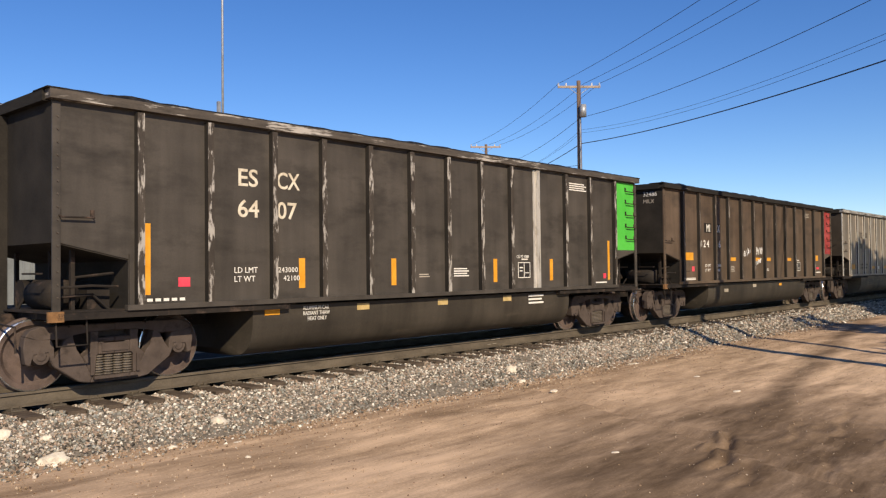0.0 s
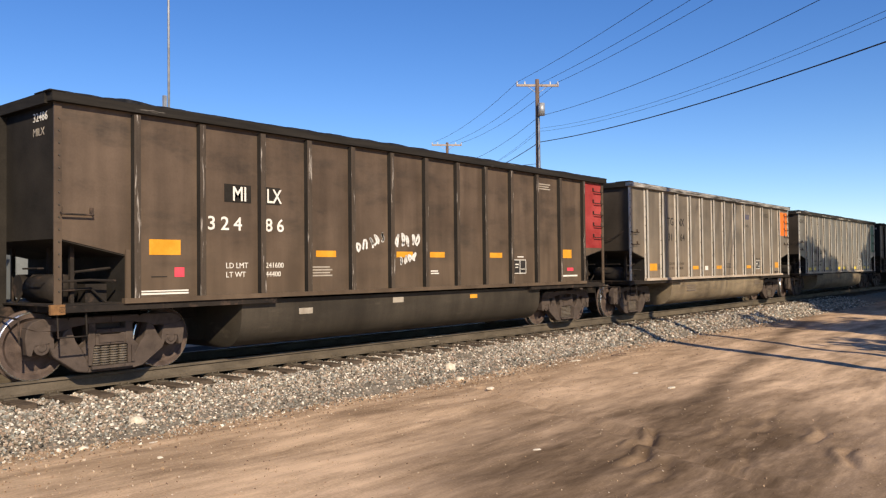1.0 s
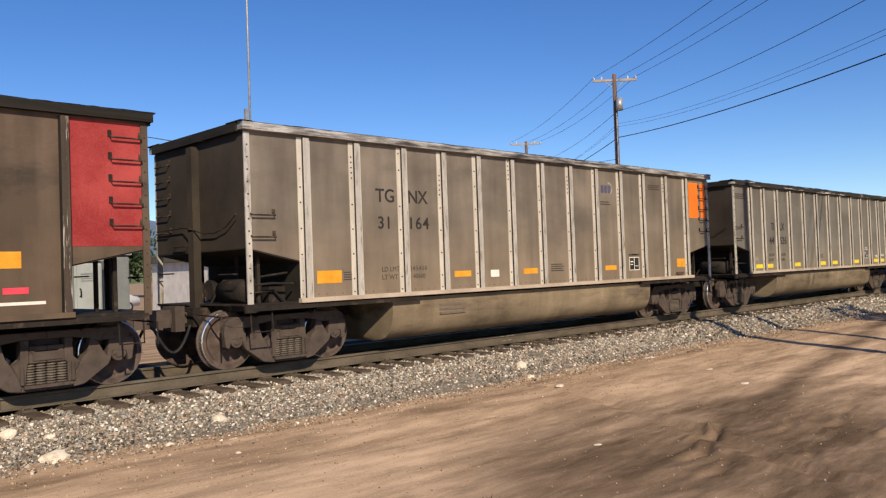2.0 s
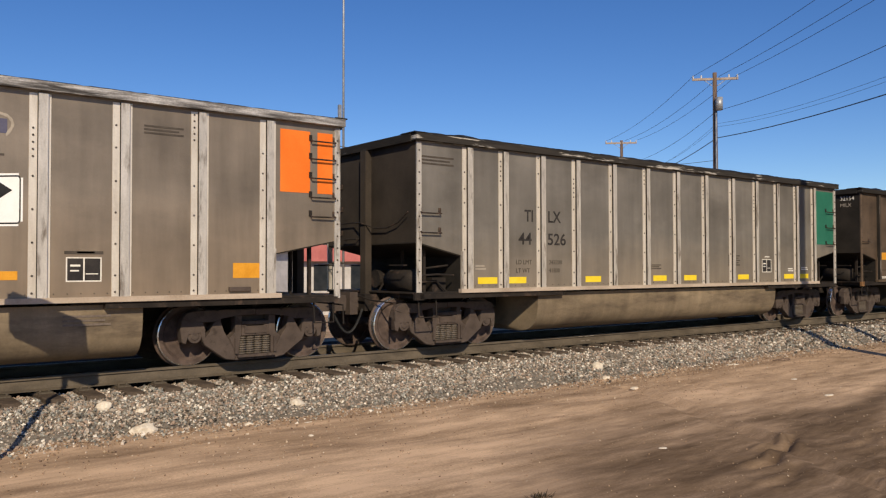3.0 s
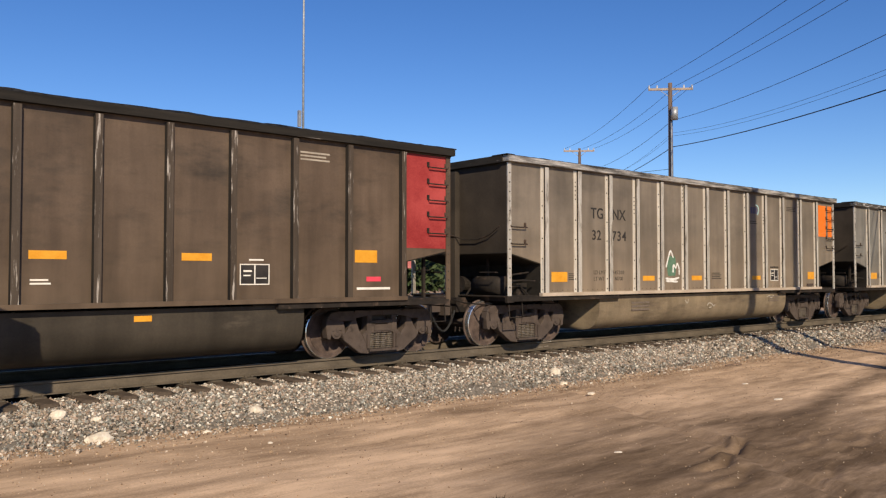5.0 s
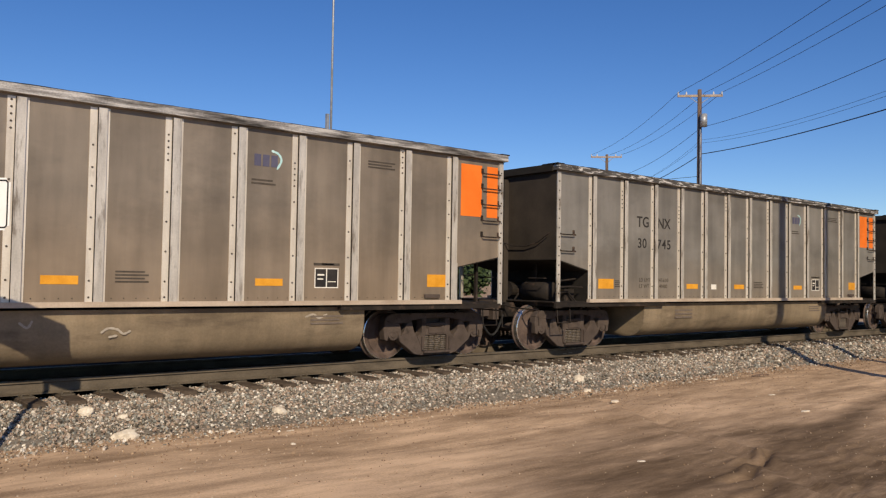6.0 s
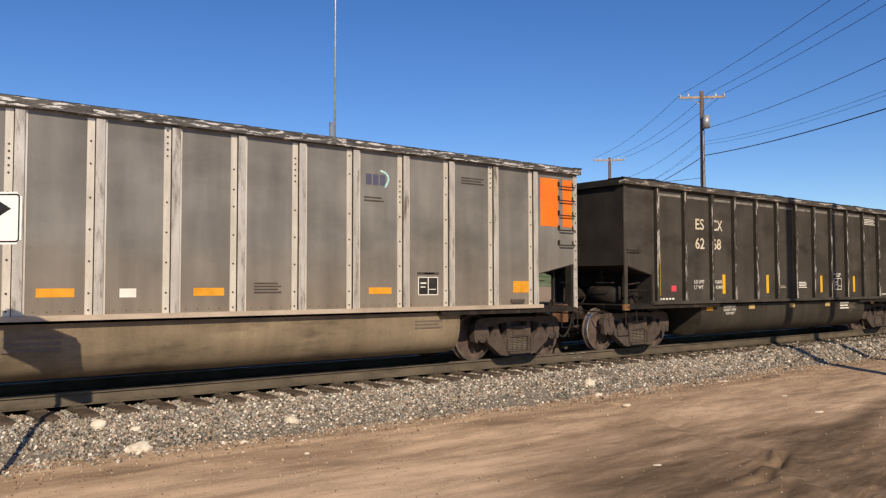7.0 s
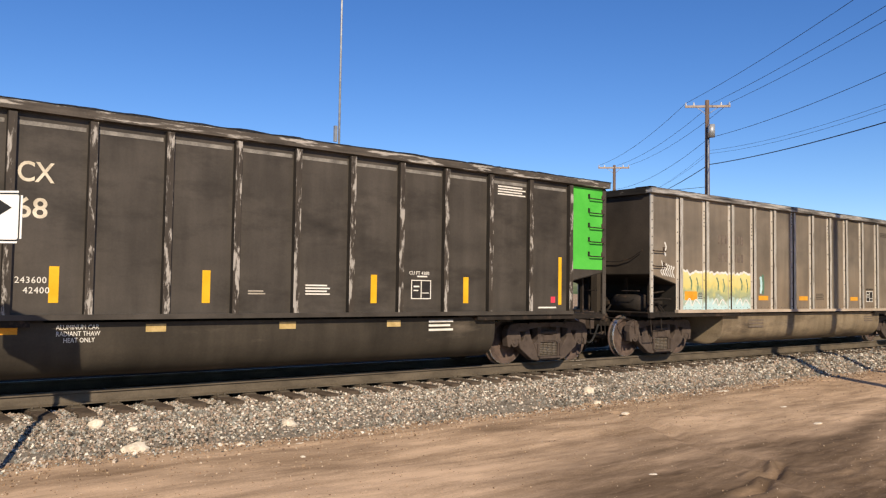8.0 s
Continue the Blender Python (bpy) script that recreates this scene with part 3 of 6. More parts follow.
def build_track():
    track = tagged(new("railway_track"), "single railway track on dark wooden ties in ballast", "track", kind="structure")
    for side in (-1, 1):
        bm = bmesh.new()
        extrude_yz(bm, [(y + TRACK_Y + side * 0.753, z) for y, z in RAIL], -14, 400)
        ob = part("rail", bm, M["rail"], track, "rust-brown steel rail")
        if side < 0:
            for x0, dz in ((13.1, 0.0), (13.3, -0.003), (13.46, 0.002), (13.2, -0.1), (13.38, -0.095)):
                part("paint_mark", make(box, x0, x0 + 0.13, TRACK_Y - 0.753 - (0.0405 if dz > -0.05 else 0.0135), TRACK_Y - 0.753 - (0.035 if dz > -0.05 else 0.008), -0.026 + dz, -0.018 + dz), M["faded"], ob, "white paint mark")
        part("rail_head", make(box, -14, 400, TRACK_Y + side * 0.753 - 0.027, TRACK_Y + side * 0.753 + 0.027, 0.0, 0.0015), M["rail_head"], ob, "worn grey running surface")
    bm = bmesh.new()
    box(bm, -0.115, 0.115, -1.46, 1.46, -0.36, -0.205)
    bmesh.ops.bevel(bm, geom=bm.edges[:], offset=0.012, segments=1, affect="EDGES")
    tie = mesh_of("tie", bm, M["tie"])
    bm = bmesh.new()
    box(bm, -0.09, 0.09, -0.19, 0.19, -0.205, -0.186)
    for sx in (-0.055, 0.055):
        for sy in (-0.09, 0.09):
            box(bm, sx - 0.012, sx + 0.012, sy - 0.016, sy + 0.016, -0.186, -0.155)
    plate = mesh_of("tie_plate", bm, M["rail"])
    rng = random.Random(9)
    for i in range(-16, 150):
        x = i * TIE_STEP
        t = part("tie", tie, None, track)
        t.location = (x + rng.uniform(-0.03, 0.03), TRACK_Y + rng.uniform(-0.06, 0.06), rng.uniform(-0.012, 0.0))
        t.rotation_euler.z = rng.uniform(-0.025, 0.025)
        if -2 < x < 26:
            q = part("tie_plate", plate, None, t)
            q.location = (0, -0.753, 0)


build_ground()
build_bed()
build_track()
build_stones()
for a in ((3.38, 9.89, -0.52, 0.165, 0.1, 0.075, 1), (3.1, 10.6, bed_height(-1.915) + 0.03, 0.1, 0.07, 0.08, 2), (3.5, 10.42, bed_height(-2.095) + 0.01, 0.07, 0.05, 0.04, 12), (5.59, 10.15, -0.47, 0.11, 0.09, 0.08, 3),
          (11.96, 10.2, -0.45, 0.13, 0.1, 0.12, 4), (4.95, 8.57, -0.6, 0.05, 0.04, 0.04, 5), (4.6, 9.6, -0.56, 0.07, 0.05, 0.035, 6),
          (5.3, 9.3, -0.58, 0.09, 0.05, 0.025, 7), (2.6, 9.2, -0.58, 0.06, 0.05, 0.03, 8), (11.2, 8.7, -0.6, 0.09, 0.06, 0.03, 9), (11.61, 9.68, -0.56, 0.09, 0.06, 0.04, 10), (15.2, 9.4, -0.57, 0.2, 0.09, 0.03, 11),
          (14.24, 7.53, -0.585, 0.1, 0.05, 0.02, 13), (11.36, 7.57, -0.585, 0.06, 0.04, 0.018, 14), (12.96, 6.25, -0.59, 0.12, 0.05, 0.02, 15), (7.79, 5.56, -0.6, 0.06, 0.04, 0.014, 16), (2.17, 10.1, -0.55, 0.06, 0.05, 0.04, 17)):
    rock("rock", *a, "pale limestone rock lying beside the ballast")


def stick(x, y, ln, turn):
    bm = bmesh.new()
    z = 0.025
    tube(bm, [(-ln / 2, 0, z), (-ln * 0.2, 0.02, z + 0.015), (ln * 0.15, -0.015, z + 0.03), (ln / 2, 0.03, z + 0.005)], 0.016, 6)
    tube(bm, [(ln * 0.1, -0.01, z + 0.02), (ln * 0.22, 0.06, z + 0.05), (ln * 0.3, 0.09, z + 0.045)], 0.009, 5)
    ob = part("stick", bm, M["pole_wood"], None)
    ob.matrix_basis = pose(x, y, ground_height(x, y), 0, 0, turn)
    tagged(ob, "dark weathered stick lying on the dirt", "stick", "sticks beside the ballast")


for a in ((16.0, 9.85, 0.6, 20), (16.5, 9.03, 0.5, -15)):
    stick(*a)


def dry_clump(x, y):
    """A flattened dark tuft of dry weed."""
    rng = random.Random(21)
    bm = bmesh.new()
    for _ in range(90):
        a, r = rng.uniform(0, 6.28), rng.uniform(0.03, 0.13)
        c = Vector((math.cos(a) * r, math.sin(a) * r * 0.8, 0.0))
        tip = c * rng.uniform(1.1, 1.7) + Vector((rng.uniform(-0.03, 0.03), rng.uniform(-0.03, 0.03), rng.uniform(0.015, 0.07)))
        side = Vector((-math.sin(a), math.cos(a), 0)) * 0.006
        bm.faces.new([bm.verts.new(v) for v in (c - side, c + side, tip)])
    ob = part("weed_clump", bm, M["bark_dark"], None)
    ob.location = (x, y, ground_height(x, y) - 0.004)
    tagged(ob, "flattened dark tuft of dry weed on the dirt", "weed", kind="stuff")


M["bark_dark"] = surface("dry_dark_weed", (0.03, 0.024, 0.016), (0.08, 0.06, 0.04), 8, 0.92)
dry_clump(5.25, 4.98)


# ---- the coal cars ----
CAR = 16.118
XA, XB = 0.88, 15.475
NOTCH_A, NOTCH_B = 1.86, 14.38
TOP, SILL = 3.77, 1.06
FACE = -1.5
TRUCK_X, AXLE, WHEEL_R = 1.878, 0.95, 0.457


def side_shape(bm, y0, y1):
    pts = [(XA, TOP - 0.02), (XA, 1.9), (NOTCH_A, 1.68), (NOTCH_A, SILL), (NOTCH_B, SILL), (NOTCH_B, 1.68), (XB, 1.9), (XB, TOP - 0.02)]
    a = [bm.verts.new((x, y0, z)) for x, z in pts]
    b = [bm.verts.new((x, y1, z)) for x, z in pts]
    for s in (a, b):
        for q in ((0, 1, 2, 7), (2, 3, 4, 5), (2, 5, 7), (5, 6, 7)):
            bm.faces.new([s[i] for i in q])
    for i in range(8):
        bm.faces.new((a[i], b[i], b[(i + 1) % 8], a[(i + 1) % 8]))


def rib_shape(bm, riveted, rise=0.0):
    """Hat-section post, x and y from its own middle on the panel, going up from the sill."""
    z0, z1 = SILL + 0.02, TOP - 0.15 + rise
    if riveted:
        box(bm, -0.155, -0.062, -0.012, 0, z0, z1)
        box(bm, 0.062, 0.1, -0.012, 0, z0, z1)
        for f in bm.faces:
            f.material_index = 2
        a = [(-0.062, 0), (-0.056, -0.048), (0.06, -0.048), (0.066, 0)]
    else:
        a = [(-0.055, 0), (-0.05, -0.085), (0.05, -0.085), (0.055, 0)]
    lo = [bm.verts.new((x, y, z0)) for x, y in a]
    hi = [bm.verts.new((x, y, z1)) for x, y in a]
    bm.faces.new(lo)
    bm.faces.new(hi[::-1])
    for i in range(4):
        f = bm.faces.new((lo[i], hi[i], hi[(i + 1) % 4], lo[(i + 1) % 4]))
        # one side wall takes the darker slot: its shade is put into the colour
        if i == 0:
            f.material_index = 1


def rivet_row(bm, x, y, z0, z1, step):
    z = z0
    while z < z1:
        rod(bm, (x, y, z), (x, y - 0.012, z), 0.016, 0.012, 6)
        z += step


def rung_shape(bm, w):
    tube(bm, [(0, 0, 0.03), (0, -0.02, 0), (0, -0.07, -0.02), (w, -0.07, -0.02), (w, -0.02, 0), (w, 0, 0.03)], 0.0135, 6)
    box(bm, -0.024, 0.024, -0.02, 0.002, -0.01, 0.08)
    box(bm, w - 0.024, w + 0.024, -0.02, 0.002, -0.01, 0.08)


def tub_shape(bm):
    side = [(0.0, 0.97)]
    for i in range(25):
        a = radians(90 * i / 24)
        side.append((0.66 * (1 - max(0.0, math.cos(a)) ** 0.66), 0.93 - 0.72 * math.sin(a) ** 0.66))
    ring = [(-1.44 + d, z) for d, z in side] + [(1.44 - d, z) for d, z in side[::-1]]
    inner = [(y * 0.42, 0.28 + (z - 0.17) * 0.8) for y, z in ring]
    rows = []
    for x, r in ((3.76, inner), (3.84, ring), (12.42, ring), (12.49, inner)):
        rows.append([bm.verts.new((x, y, z)) for y, z in r])
    for a, b in zip(rows, rows[1:]):
        for i in range(len(ring) - 1):
            bm.faces.new((a[i], a[i + 1], b[i + 1], b[i]))
    for a in (rows[0], rows[-1][::-1]):
        bm.faces.new([bm.verts.new(v.co) for v in a])
    bmesh.ops.split_edges(bm, edges=[e for e in bm.edges if len(e.link_faces) == 2 and abs(e.verts[0].co.x - e.verts[1].co.x) < 1e-5])


def wheel_shape(bm):
    lathe_y(bm, [(0.0, 0.13), (0.005, 0.14), (0.03, 0.15), (0.06, 0.2), (0.075, 0.34), (0.045, 0.375), (0.03, 0.385), (0.028, 0.448), (0.035, 0.457), (0.12, 0.464), (0.135, 0.486), (0.155, 0.488), (0.165, 0.47), (0.165, 0.385), (0.13, 0.375), (0.12, 0.2), (0.14, 0.15), (0.17, 0.13)], 36)


def tread_shape(bm):
    n = 36
    rings = [[bm.verts.new((r * math.cos(2 * math.pi * k / n), y, r * math.sin(2 * math.pi * k / n))) for k in range(n)] for y, r in ((0.025, 0.444), (0.031, 0.459), (0.036, 0.4625), (0.118, 0.4665))]
    for a, b in zip(rings, rings[1:]):
        for k in range(n):
            bm.faces.new((a[k], a[(k + 1) % n], b[(k + 1) % n], b[k]))


def frame_shape(bm):
    """Cast side frame: deep top member, slotted middle, kidney holes, slanted tension members, pedestals over the axles."""
    y0, y1 = -0.085, 0.085
    for sx in (1, -1):
        def q(*p):
            extrude_xz(bm, [(x * sx, z) for x, z in p], y0, y1)
        q((0, 0.735), (0, 0.83), (0.96, 0.83), (1.09, 0.79), (1.15, 0.71), (1.0, 0.655), (0.66, 0.655), (0.56, 0.71), (0.3, 0.735))
        q((1.15, 0.71), (1.17, 0.56), (1.14, 0.36), (1.08, 0.34), (1.06, 0.5), (0.85, 0.52), (0.84, 0.38), (0.78, 0.36), (0.8, 0.55), (0.82, 0.655), (1.0, 0.655))
        q((0.22, 0.735), (0.33, 0.735), (0.32, 0.47), (0.43, 0.4), (0.3, 0.14), (0.265, 0.14), (0.265, 0.42), (0.22, 0.42))
        q((0.56, 0.71), (0.66, 0.655), (0.72, 0.5), (0.84, 0.38), (0.8, 0.31), (0.48, 0.085), (0.33, 0.06), (0.3, 0.14), (0.43, 0.4), (0.52, 0.5))
        q((0, 0.06), (0.33, 0.06), (0.3, 0.14), (0, 0.14))
        q((0, 0.585), (0.22, 0.585), (0.22, 0.65), (0, 0.65))
        q((0, 0.42), (0.22, 0.42), (0.22, 0.585), (0.15, 0.585), (0.09, 0.5), (0, 0.5))
    bmesh.ops.bevel(bm, geom=[e for e in bm.edges], offset=0.012, segments=1, affect="EDGES")
    for sx in (1, -1):
        box(bm, min(0.3 * sx, 0.34 * sx), max(0.3 * sx, 0.34 * sx), -0.115, -0.08, 0.16, 0.4)
        extrude_xz(bm, [(0.42 * sx, 0.8), (0.62 * sx, 0.8), (0.6 * sx, 0.83), (0.44 * sx, 0.83)], -0.12, -0.08)
    box(bm, -0.3, 0.3, -0.14, 0.1, 0.105, 0.145)
    for x in (-AXLE, AXLE):
        rod(bm, (x, -0.07, 0.457), (x, 0.06, 0.457), 0.105, 0.12, 18)
        rod(bm, (x, -0.082, 0.457), (x, -0.07, 0.457), 0.055, 0.07, 12)


def spring_shape(bm):
    prof = []
    for i in range(8):
        prof += [(0.145 + i * 0.034, 0.036), (0.145 + i * 0.034 + 0.008, 0.066), (0.145 + i * 0.034 + 0.02, 0.066), (0.145 + i * 0.034 + 0.028, 0.036)]
    n = 12
    rings = [[bm.verts.new((r * math.cos(2 * math.pi * k / n), r * math.sin(2 * math.pi * k / n), z)) for k in range(n)] for z, r in prof]
    for a, b in zip(rings, rings[1:]):
        for k in range(n):
            bm.faces.new((a[k], a[(k + 1) % n], b[(k + 1) % n], b[k]))


def bolster_shape(bm):
    box(bm, -0.25, 0.25, -0.9, 0.9, 0.45, 0.77)
    box(bm, -0.18, 0.18, -1.1, 1.1, 0.46, 0.57)
    rod(bm, (0, 0, 0.55), (0, 0, 0.78), 0.2, 0.2, 16)
    for y in (-0.55, 0.55):
        box(bm, -0.62, -0.5, y - 0.35, y + 0.35, 0.32, 0.44)
        box(bm, 0.5, 0.62, y - 0.35, y + 0.35, 0.32, 0.44)


def coupler_shape(bm):
    """Points towards -x from the end sill, its face at x = 0."""
    box(bm, 0.28, 1.1, -0.09, 0.09, 0.74, 0.92)
    extrude_pts = [(0.3, -0.14), (0.06, -0.17), (0.0, -0.1), (0.04, 0.02), (-0.07, 0.06), (-0.06, 0.16), (0.1, 0.19), (0.3, 0.14)]
    a = [bm.verts.new((x, y, 0.69)) for x, y in extrude_pts]
    b = [bm.verts.new((x, y, 0.97)) for x, y in extrude_pts]
    bm.faces.new(a)
    bm.faces.new(b[::-1])
    for i in range(len(a)):
        j = (i + 1) % len(a)
        bm.faces.new((a[i], b[i], b[j], a[j]))
    box(bm, 0.34, 0.5, -0.22, 0.22, 0.62, 1.02)


def hose_shape(bm):
    pts = []
    for i in range(13):
        k = i / 12
        pts.append((0.55 - 0.6 * k, -0.3 + 0.12 * k, 0.72 - 0.42 * math.sin(math.pi * min(1, k * 1.05) ** 0.9)))
    tube(bm, pts, 0.024, 7)


def ledge_shape(bm, s, deep):
    """Spilt coal dust lying along the top of the side."""
    n = 150
    rows = []
    for i in range(n + 1):
        x = XA - 0.05 + (XB - XA + 0.1) * i / n
        h = 0.012 + deep * (0.02 + 0.05 * abs(noise.noise(Vector((x * 1.3, s * 4, 0))))) + 0.012 * noise.noise(Vector((x * 9, s, 2)))
        rows.append([bm.verts.new((x, s * y, z)) for y, z in ((1.575, TOP - 0.004), (1.55, TOP + h * 0.8), (1.5, TOP + h), (1.44, TOP - 0.004))])
    for a, b in zip(rows, rows[1:]):
        for j in range(3):
            bm.faces.new((a[j], a[j + 1], b[j + 1], b[j]))


def coal_shape(bm, seed, heap):
    nx, ny = 70, 14
    g = []
    for i in range(nx + 1):
        row = []
        for j in range(ny + 1):
            u, v = i / nx, j / ny
            x, y = XA + 0.07 + u * (XB - XA - 0.14), -1.42 + v * 2.84
            h = heap * min(1, 6 * u, 6 * (1 - u)) * (1 - (2 * v - 1) ** 4) * (0.55 + 0.6 * noise.noise(Vector((x * 0.5, y * 0.5, seed))))
            row.append(bm.verts.new((x, y, TOP - 0.13 + h + 0.03 * noise.noise(Vector((x * 5, y * 5, seed))))))
        g.append(row)
    for i in range(nx):
        for j in range(ny):
            bm.faces.new((g[i][j], g[i + 1][j], g[i + 1][j + 1], g[i][j + 1]))


SHARED = {}


def shared(name, build, mat, *a, smooth=False):
    key = (name, mat, a)
    if key not in SHARED:
        SHARED[key] = mesh_of(name, make(build, *a), M[mat], smooth)
    return SHARED[key]


def put(name, me, parent, x=0.0, y=0.0, z=0.0, turn=0.0, label=""):
    ob = new(name, me)
    ob.parent = parent
    ob.location, ob.rotation_euler.z = (x, y, z), turn
    return tagged(ob, label)


def bars(bm, x0, x1, z0, z1, rows):
    h = (z1 - z0) / (2 * rows - 1)
    for i in range(rows):
        box(bm, x0, x1 - (x1 - x0) * (0.12 if i % 2 else 0.0), -0.002, 0.002, z0 + 2 * i * h, z0 + (2 * i + 1) * h)


def data_box(bm, w, h):
    t = 0.016
    for x0, x1, z0, z1 in ((0, w, 0, t), (0, w, h - t, h), (0, t, t, h - t), (w - t, w, t, h - t), (w * 0.48, w * 0.52, t, h - t), (w * 0.55, w * 0.9, h * 0.3, h * 0.34), (w * 0.12, w * 0.4, h * 0.62, h * 0.7), (w * 0.12, w * 0.36, h * 0.42, h * 0.48), (w * 0.3, w * 0.8, h + 0.05, h + 0.075)):
        box(bm, x0, x1, -0.002, 0.002, z0, z1)


RIBS = [2.0, 3.05, 4.16, 5.13, 6.15, 7.17, 8.16, 9.16, 10.14, 11.12, 12.18, 13.22, 14.35]
RIBS_TAN = [2.0, 3.05, 4.13, 5.14, 6.11, 7.13, 8.12, 9.13, 10.12, 11.13, 12.14, 13.21, 14.26]
RIBS_WIDE = [2.05, 2.92, 3.9, 4.89, 6.01, 7.12, 8.2, 9.29, 10.4, 11.44, 12.43, 13.4, 14.3]
LOOKS = {
    "tan": dict(side="tan_side", rib="tan_rib", tub="tan_tub", end="tan_end_rib_shade", chord="tan_chord", riveted=True, post="tan_rib"),
    "silver": dict(side="silver_side", rib="tan_rib", tub="tan_tub", end="tan_end_rib_shade", chord="chipped_soot", riveted=True, post="tan_rib"),
    "brown": dict(side="brown_side", rib="brown_rib", tub="brown_tub", end="black_paint_shade", chord="sooty_chord", riveted=False, post="brown_side"),
    "black": dict(side="black_side", rib="black_rib", tub="brown_tub", end="black_paint_shade", chord="dark_chord", riveted=False, post="black_side"),
}


def coal_car(look_name, label, ribs, seed, heap):
    k = LOOKS[look_name]
    rise = 0.055 if look_name == "tan" else 0.0
    car = tagged(new("coal_car"), label, "railway car", "coal cars of the moving train")
    for s in (-1, 1):
        y = s * abs(FACE)
        part("side_panel", shared("side_panel", side_shape, k["side"], min(y, y - s * 0.012), max(y, y - s * 0.012)), None, car)
        part("side_sill", shared("side_sill", box, "tan_sill" if k["riveted"] else k["post"], NOTCH_A - 0.05, NOTCH_B + 0.05, min(y, y + s * 0.09), max(y, y + s * 0.09), SILL - 0.05, SILL + 0.02), None, car)
        part("deck_plate", shared("deck_plate", box, "under", XA + 0.05, 4.45, min(s * 0.31, y + s * 0.05), max(s * 0.31, y + s * 0.05), SILL - 0.14, SILL - 0.055), None, car)
        part("deck_plate", shared("deck_plate", box, "under", 11.9, XB - 0.05, min(s * 0.31, y + s * 0.05), max(s * 0.31, y + s * 0.05), SILL - 0.14, SILL - 0.055), None, car)
        part("top_chord", shared("top_chord", box, k["chord"], XA - 0.06, XB + 0.06, min(y - s * 0.06, y + s * 0.1), max(y - s * 0.06, y + s * 0.1), TOP - 0.12, TOP - 0.004), None, car).location.z = rise
        part("coal_ledge", shared("coal_ledge", ledge_shape, "coal", s, 0.25 if look_name == "tan" else 1.0), None, car).location.z = rise
        for x in ribs:
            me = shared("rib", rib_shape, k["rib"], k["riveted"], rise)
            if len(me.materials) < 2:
                # second slot holds the dark tone that shades one rib wall
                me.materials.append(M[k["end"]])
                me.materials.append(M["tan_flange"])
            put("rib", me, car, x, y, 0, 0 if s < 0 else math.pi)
        for x in (XA + 0.045, XB - 0.045):
            part("corner_post", shared("corner_post", box, k["post"], x - 0.05, x + 0.05, min(y, y + s * 0.025), max(y, y + s * 0.025), 0.98, TOP - 0.15 + rise), None, car)
        for x, w in ((NOTCH_A + 0.035, 0.03), (NOTCH_B - 0.04, 0.03)):
            part("notch_post", shared("notch_post", box, k["post"], x - w, x + w, min(y, y + s * 0.02), max(y, y + s * 0.02), SILL - 0.03, 1.75), None, car)
        if not k["riveted"] and s < 0:
            bm = bmesh.new()
            for x in (XA + 0.06, XB - 0.045):
                rivet_row(bm, x, y - 0.025, 1.2, TOP - 0.25, 0.16)
            tagged(part("rivets", SHARED.setdefault(("rivets", look_name), mesh_of("rivets", bm, M["rivet"])), None, car), kind="stuff")
        if k["riveted"] and s < 0:
            bm = bmesh.new()
            for x in (XA + 0.045, XB - 0.045):
                rivet_row(bm, x, y - 0.025, 1.2, TOP - 0.25, 0.19)
            for i in range(74):
                rod(bm, (2.2 + 0.165 * i, y - 0.001, SILL + 0.065), (2.2 + 0.165 * i, y - 0.01, SILL + 0.065), 0.009, 0.007, 5)
            for i, x in enumerate(ribs):
                rivet_row(bm, x - 0.11, y - 0.012, SILL + 0.08, SILL + 0.12, 0.1)
                rivet_row(bm, x - 0.11, y - 0.012, TOP - 0.9 + 0.2 * (i % 3), TOP - 0.5 + 0.2 * (i % 3), 0.09 if i % 2 else 0.3)
                rivet_row(bm, x - 0.11, y - 0.012, SILL + 0.3, TOP - 1.0, 0.42)
            tagged(part("rivets", SHARED.setdefault(("rivets", tuple(ribs)), mesh_of("rivets", bm, M["rivet"])), None, car), kind="stuff")
    for x, s in ((XA, 1), (XB, -1)):
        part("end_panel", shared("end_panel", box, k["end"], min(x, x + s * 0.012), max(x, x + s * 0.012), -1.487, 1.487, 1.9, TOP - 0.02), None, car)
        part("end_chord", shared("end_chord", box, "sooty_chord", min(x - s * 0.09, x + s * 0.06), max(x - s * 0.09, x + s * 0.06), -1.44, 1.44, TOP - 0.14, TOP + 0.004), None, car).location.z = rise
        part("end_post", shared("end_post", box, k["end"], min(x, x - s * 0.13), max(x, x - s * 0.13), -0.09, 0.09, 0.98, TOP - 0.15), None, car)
        for c in (-1, 1):
            bm = bmesh.new()
            x0, x1 = sorted((x - s * 0.1, x + s * 0.12))
            y0, y1 = sorted((c * 1.16, c * 1.6))
            box(bm, x0, x1, y0, y1, TOP - 0.002, TOP + 0.02)
            bmesh.ops.bevel(bm, geom=bm.edges[:], offset=0.008, segments=1, affect="EDGES")
            part("corner_cap", SHARED.setdefault(("cap", s, c), mesh_of("corner_cap", bm, M["sooty_chord"])), None, car).location.z = rise
        bm = bmesh.new()
        xo = x - s * 0.07
        tube(bm, [(xo, 1.35, 2.3), (xo, 0.4, 2.31), (xo - s * 0.09, 0.0, 2.28), (xo, -0.3, 2.18), (xo, -0.7, 2.17), (xo, -1.05, 2.25), (xo, -1.35, 2.42)], 0.012, 6)
        if look_name in ("tan", "silver"):
            part("brake_rod", SHARED.setdefault(("brake_rod", s), mesh_of("brake_rod", bm, M["under"])), None, car)
